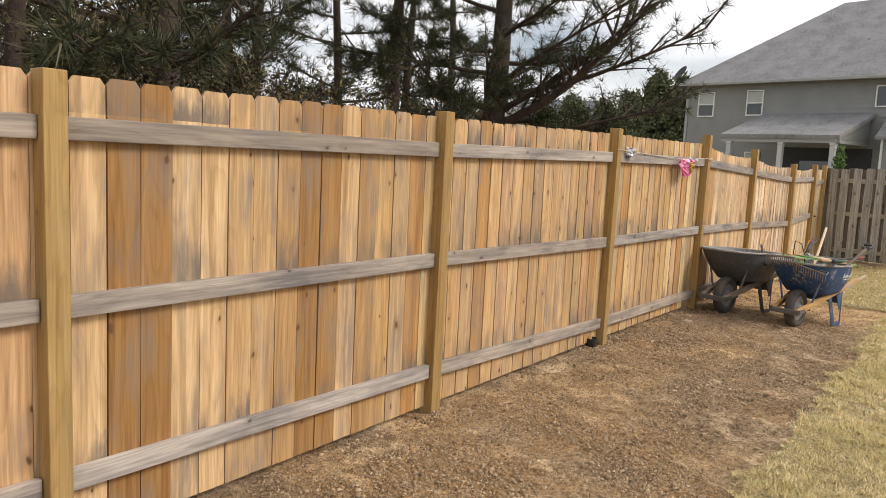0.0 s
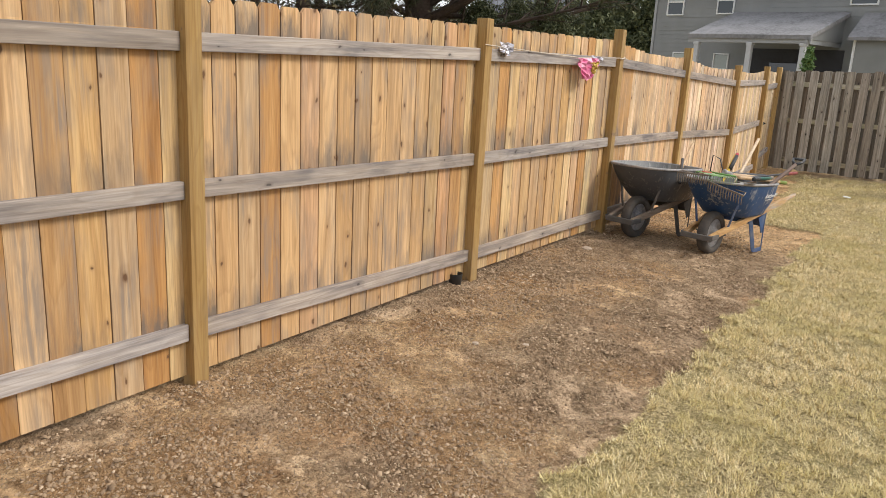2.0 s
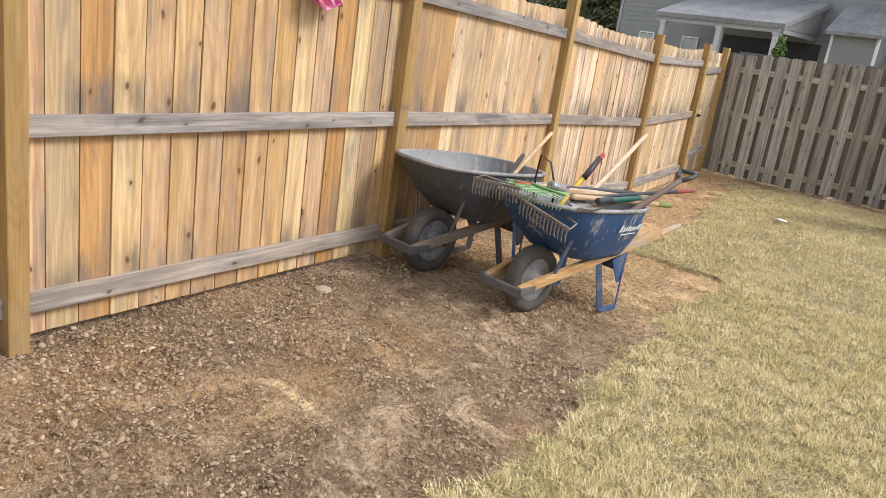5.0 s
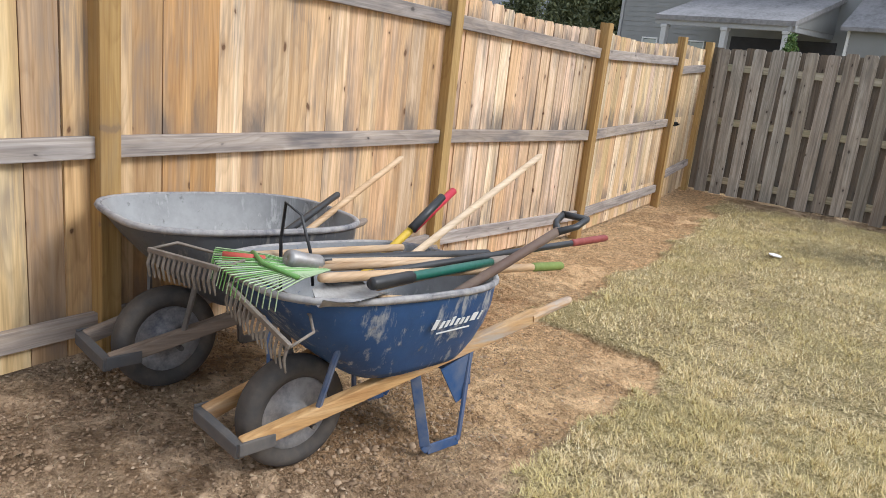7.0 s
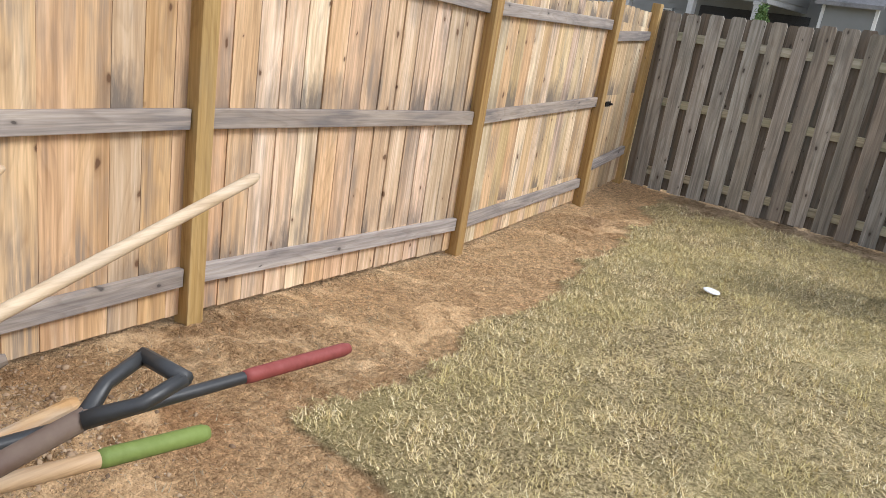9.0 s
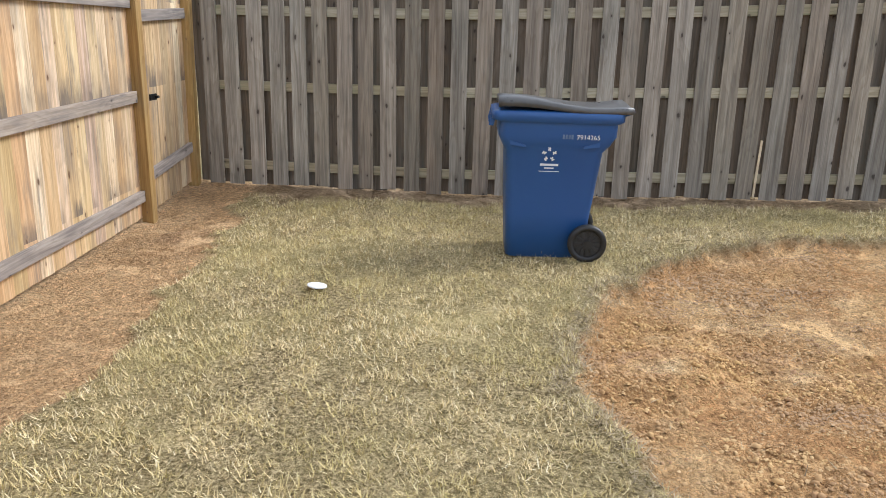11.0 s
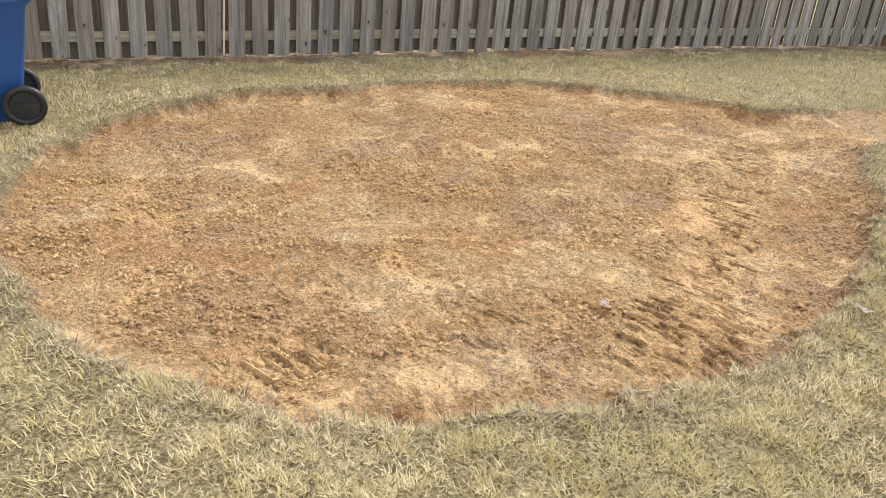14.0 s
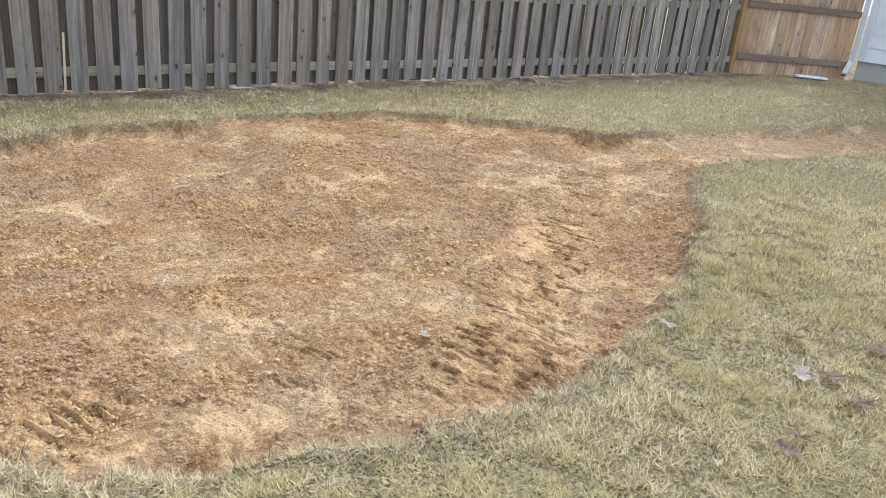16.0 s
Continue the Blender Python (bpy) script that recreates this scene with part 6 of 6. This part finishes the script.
def leaves(points, count, size, jitter, seed):
    """Small pointed leaves scattered round points."""
    r = np.random.default_rng(seed)
    p = np.repeat(np.array(points), count, 0)
    n = len(p)
    p = p + r.normal(0, jitter, (n, 3))
    a = r.normal(0, 1, (n, 3))
    a /= np.linalg.norm(a, axis=1)[:, None]
    b = np.cross(a, r.normal(0, 1, (n, 3)))
    b /= np.linalg.norm(b, axis=1)[:, None] + 1e-9
    s = size * r.uniform(0.5, 1.4, n)[:, None]
    verts = np.stack([p - a * s, p + b * s * 0.4, p + a * s, p - b * s * 0.4], 1).reshape(-1, 3)
    return verts, np.arange(n * 4).reshape(-1, 4)


def pine(x, y, tall, girth, label, seed, lowest=2.0, reach=3.2, limbs=26, extra=(), needles=15, lean=(0, 0), bare=0.0, toward=None):
    r = random.Random(seed)
    t = thing("pine_tree", label, "tree", at(x, y, -0.1))
    spine = [Vector((lean[0] * f + 0.06 * math.sin(f * 9 + seed), lean[1] * f + 0.06 * math.cos(f * 7 + seed), tall * f)) for f in (i / 12 for i in range(13))]
    part("trunk", tube(bmesh.new(), spine, [girth * (1 - 0.86 * i / 12) * (1.12 if i == 0 else 1) for i in range(13)], 12), bark, t, "", True)
    bm, pts, ways = bmesh.new(), [], []
    todo = []
    for k in range(limbs):
        f = lowest / tall + (0.97 - lowest / tall) * (k / limbs) ** 1.15
        base = spine[min(11, int(f * 12))].lerp(spine[min(12, int(f * 12) + 1)], f * 12 % 1)
        a = k * 2.4 + r.uniform(-0.4, 0.4)
        l = reach * (1 - f) ** 0.55 * r.uniform(0.6, 1.1)
        todo.append((base, Vector((math.cos(a), math.sin(a), r.uniform(-0.12, 0.35))), l, girth * 0.22 * (1 - f) + 0.012))
    for (h, a, up, l, rr) in extra:
        todo.append((Vector((0, 0, h)), Vector((math.cos(radians(a)), math.sin(radians(a)), up)), l, rr))
    for base, way, l, rr in todo:
        way.normalize()
        line = [base]
        d = way.copy()
        for s in range(6):
            d = (d + Vector((r.uniform(-0.14, 0.14), r.uniform(-0.14, 0.14), r.uniform(-0.04, 0.10)))).normalized()
            line.append(line[-1] + d * l / 6)
        tube(bm, line, [rr * (1 - 0.13 * s) for s in range(7)], 6)
        for s in range(2, 7):
            for twig in range(4):
                sway = (d + Vector((r.uniform(-1, 1), r.uniform(-1, 1), r.uniform(-0.35, 0.6)))).normalized()
                tl = l * r.uniform(0.12, 0.26)
                a0 = line[s].lerp(line[s - 1], r.random())
                b0 = a0 + sway * tl + Vector((0, 0, -0.03 * tl))
                tube(bm, [a0, a0.lerp(b0, 0.5) + Vector((0, 0, 0.02)), b0], [rr * 0.32, rr * 0.24, 0.004], 4)
                if r.random() < bare:
                    continue
                for q in (0.45, 0.7, 0.9, 1.0):
                    pts.append(a0.lerp(b0, q) + Vector((r.uniform(-0.05, 0.05), r.uniform(-0.05, 0.05), r.uniform(-0.04, 0.05))))
                    ways.append(sway)
    part("limb", bm, bark, t)
    if pts:
        v, f = tufts([tuple(p) for p in pts], [tuple(w) for w in ways], needles, 0.21, 0.0065, seed)
        crown = new("crown", numpy_mesh("crown", v, f, needle_mat))
        crown.parent = t
    return t


pine(-7.5, 5.15, 13, 0.235, "broad dark pine trunk close behind the fence", 3, 2.6, 3.6, 30, bare=0.15, needles=13)
pine(-8.75, 13.6, 12, 0.27, "leaning pine with long low limbs behind the fence", 5, 2.1, 4.2, 36, ((1.9, 40, 0.13, 4.4, 0.10), (2.3, 5, 0.42, 4.2, 0.11), (2.6, 20, 0.55, 4.4, 0.08), (2.2, 70, 0.5, 4.0, 0.08), (2.4, -50, 0.35, 3.4, 0.07), (3.0, 30, 0.2, 4.6, 0.07), (3.2, -20, 0.3, 4.2, 0.06)), 17, (0.5, 0.3))
pine(-9.6, 11.7, 11, 0.16, "slender pine behind the fence", 8, 2.6, 2.6, 22, needles=12)
pine(-9.9, 12.4, 11, 0.10, "thin dark pine trunk behind the fence", 9, 3.0, 2.2, 18, needles=12)
pine(-8.6, 4.6, 10, 0.085, "thin dark tree trunk behind the fence", 12, 2.2, 2.4, 22, needles=12, bare=0.2)
pine(-10.5, 7.3, 11, 0.13, "dark pine among brush behind the fence", 14, 2.0, 3.0, 26, needles=13)
pine(-6.6, 3.1, 9, 0.10, "dark pine close behind the fence", 16, 1.9, 2.4, 24, needles=13)
pine(-13.0, 13.5, 11, 0.14, "dark pine farther behind the fence", 18, 2.2, 3.2, 24, needles=13)

pine(-11.2, 9.6, 11, 0.12, "dark pine farther behind the fence", 21, 2.0, 3.2, 28, needles=15)
pine(-12.2, 17.0, 11, 0.14, "dark pine farther behind the fence", 23, 2.2, 3.0, 24, needles=14)
pine(-14.5, 11.5, 12, 0.16, "dark pine farther behind the fence", 25, 1.8, 3.6, 28, needles=15)


def shrub(x, y, wide, tall, seed, mat, name, label, twigs=70, per=26, size=0.035, cone=False, base=0.0):
    r = random.Random(seed)
    t = thing(name, label, "tree" if cone else "shrub", at(x, y, base - 0.05))
    bm, pts = bmesh.new(), []
    if cone:
        tube(bm, [(0, 0, 0), (0.03, 0, tall * 0.5), (0, 0, tall)], [wide * 0.09, wide * 0.05, 0.01], 8)
    for k in range(twigs):
        a = r.uniform(0, 6.28)
        if cone:
            f = r.random() ** 0.8
            rad = wide * (1 - f) ** 0.65 * r.uniform(0.55, 1.1) * (0.75 + 0.25 * math.sin(a * 3 + seed))
            a0, b0 = Vector((0, 0, tall * f * 0.95)), Vector((math.cos(a) * rad, math.sin(a) * rad, tall * f * 0.97 + rad * 0.25))
        else:
            a0 = Vector((r.uniform(-0.3, 0.3) * wide, r.uniform(-0.3, 0.3) * wide, 0))
            b0 = a0 + Vector((math.cos(a) * wide * r.uniform(0.1, 0.8), math.sin(a) * wide * r.uniform(0.1, 0.8), tall * r.uniform(0.45, 1.05)))
        mid = a0.lerp(b0, 0.5) + Vector((r.uniform(-0.1, 0.1), r.uniform(-0.1, 0.1), 0.08)) * wide * 0.6
        tube(bm, [a0, mid, b0], [0.014, 0.010, 0.003], 4)
        for q in (0.45, 0.6, 0.75, 0.9, 1.0) if cone else (0.5, 0.62, 0.74, 0.86, 1.0):
            pts.append(tuple(a0.lerp(b0, q) if q > 0.5 else mid))
            if not cone:
                c0 = a0.lerp(b0, q)
                e0 = c0 + Vector((r.uniform(-1, 1), r.uniform(-1, 1), r.uniform(-0.2, 0.9))) * wide * 0.22
                tube(bm, [c0, e0], [0.006, 0.002], 3)
                pts.append(tuple(e0))
    part("stem", bm, twig_mat, t)
    v, f = leaves(pts, per, size, wide * (0.11 if cone else 0.10), seed)
    crown = new("crown", numpy_mesh("crown", v, f, mat))
    crown.parent = t


BRUSH = "dark tangled brush with brown leaves behind the fence"
for k, (azd, d, wide, tall, tw, per) in enumerate(((-66, 7.5, 1.2, 2.9, 70, 20), (-62, 8.6, 1.4, 3.1, 70, 20), (-58.5, 9.6, 1.4, 3.2, 70, 16), (-53.5, 10.5, 1.5, 2.6, 60, 12), (-50.5, 9.0, 1.2, 2.6, 60, 12), (-47, 10.5, 1.5, 2.5, 60, 12), (-43, 11.5, 1.5, 2.5, 60, 11), (-37, 15.0, 1.7, 2.8, 60, 11), (-33, 19.0, 1.8, 3.0, 55, 12), (-29, 20.0, 1.8, 3.0, 60, 14), (-40.5, 16, 1.6, 3.0, 50, 11), (-55.5, 13.5, 1.6, 3.6, 55, 12), (-64, 12.0, 1.8, 4.0, 60, 16))):
    shrub(0.05 + d * math.sin(radians(azd)), d * math.cos(radians(azd)), wide, tall, 40 + k, brush_mat, "brush", BRUSH, tw, per, 0.036)
CEDAR = "olive-green bushy cedar beyond the fence"
for k, (azd, d, wide, tall) in enumerate(((-25.0, 16.5, 1.0, 2.9), (-27.6, 17, 1.1, 3.0), (-30.0, 16, 1.0, 2.8))):
    shrub(0.2 + d * math.sin(radians(azd)), 0.7 + d * math.cos(radians(azd)), wide, tall, 70 + k, cedar_mat, "cedar", CEDAR, 170, 34, 0.034, True)
for k, (azd, d, wide, tall) in enumerate(((-19.4, 47, 1.5, 7.2), (-21.0, 49, 2.3, 7.4), (-22.9, 52, 2.4, 6.4), (-24.6, 70, 3.0, 7.4), (-27.0, 74, 3.4, 8.0))):
    shrub(0.2 + d * math.sin(radians(azd)), 0.7 + d * math.cos(radians(azd)), wide, tall, 80 + k, cedar_mat, "conifer", "tall olive-green conifer between houses", 130, 22, 0.16, True)
for k, (azd, d, wide, tall) in enumerate(((-36.5, 66, 3.0, 7.0), (-39.5, 57, 3.2, 6.6), (-43.5, 55, 3.2, 6.0))):
    shrub(0.1 + d * math.sin(radians(azd)), 7.75 + d * math.cos(radians(azd)), wide, tall, 90 + k, far_mat, "far_tree", "far grey-green conifer between houses", 120, 30, 0.13, True)
shrub(-4.6, 31.0, 0.50, 2.85, 120, island_material("fresh_conifer_foliage", [(0.0, (0.05, 0.10, 0.03)), (0.5, (0.11, 0.19, 0.06)), (1.0, (0.20, 0.28, 0.10))], 0.7), "young_conifer", "small green conifer beside the porch", 60, 16, 0.06, True)
# far woods along the horizon, too far to count
r_far = np.random.default_rng(5)
a_far = np.radians(r_far.uniform(-100, 30, 900))
d_far = r_far.uniform(95, 140, 900)
centre = np.stack([d_far * np.sin(a_far), d_far * np.cos(a_far), r_far.uniform(0.2, 5.2, 900)], -1)
v, f = leaves(centre, 36, 0.7, 1.1, 6)
tagged(new("far_woods", numpy_mesh("far_woods", v, f, far_mat)), "far hazy line of grey-green trees", "woods", kind="stuff")
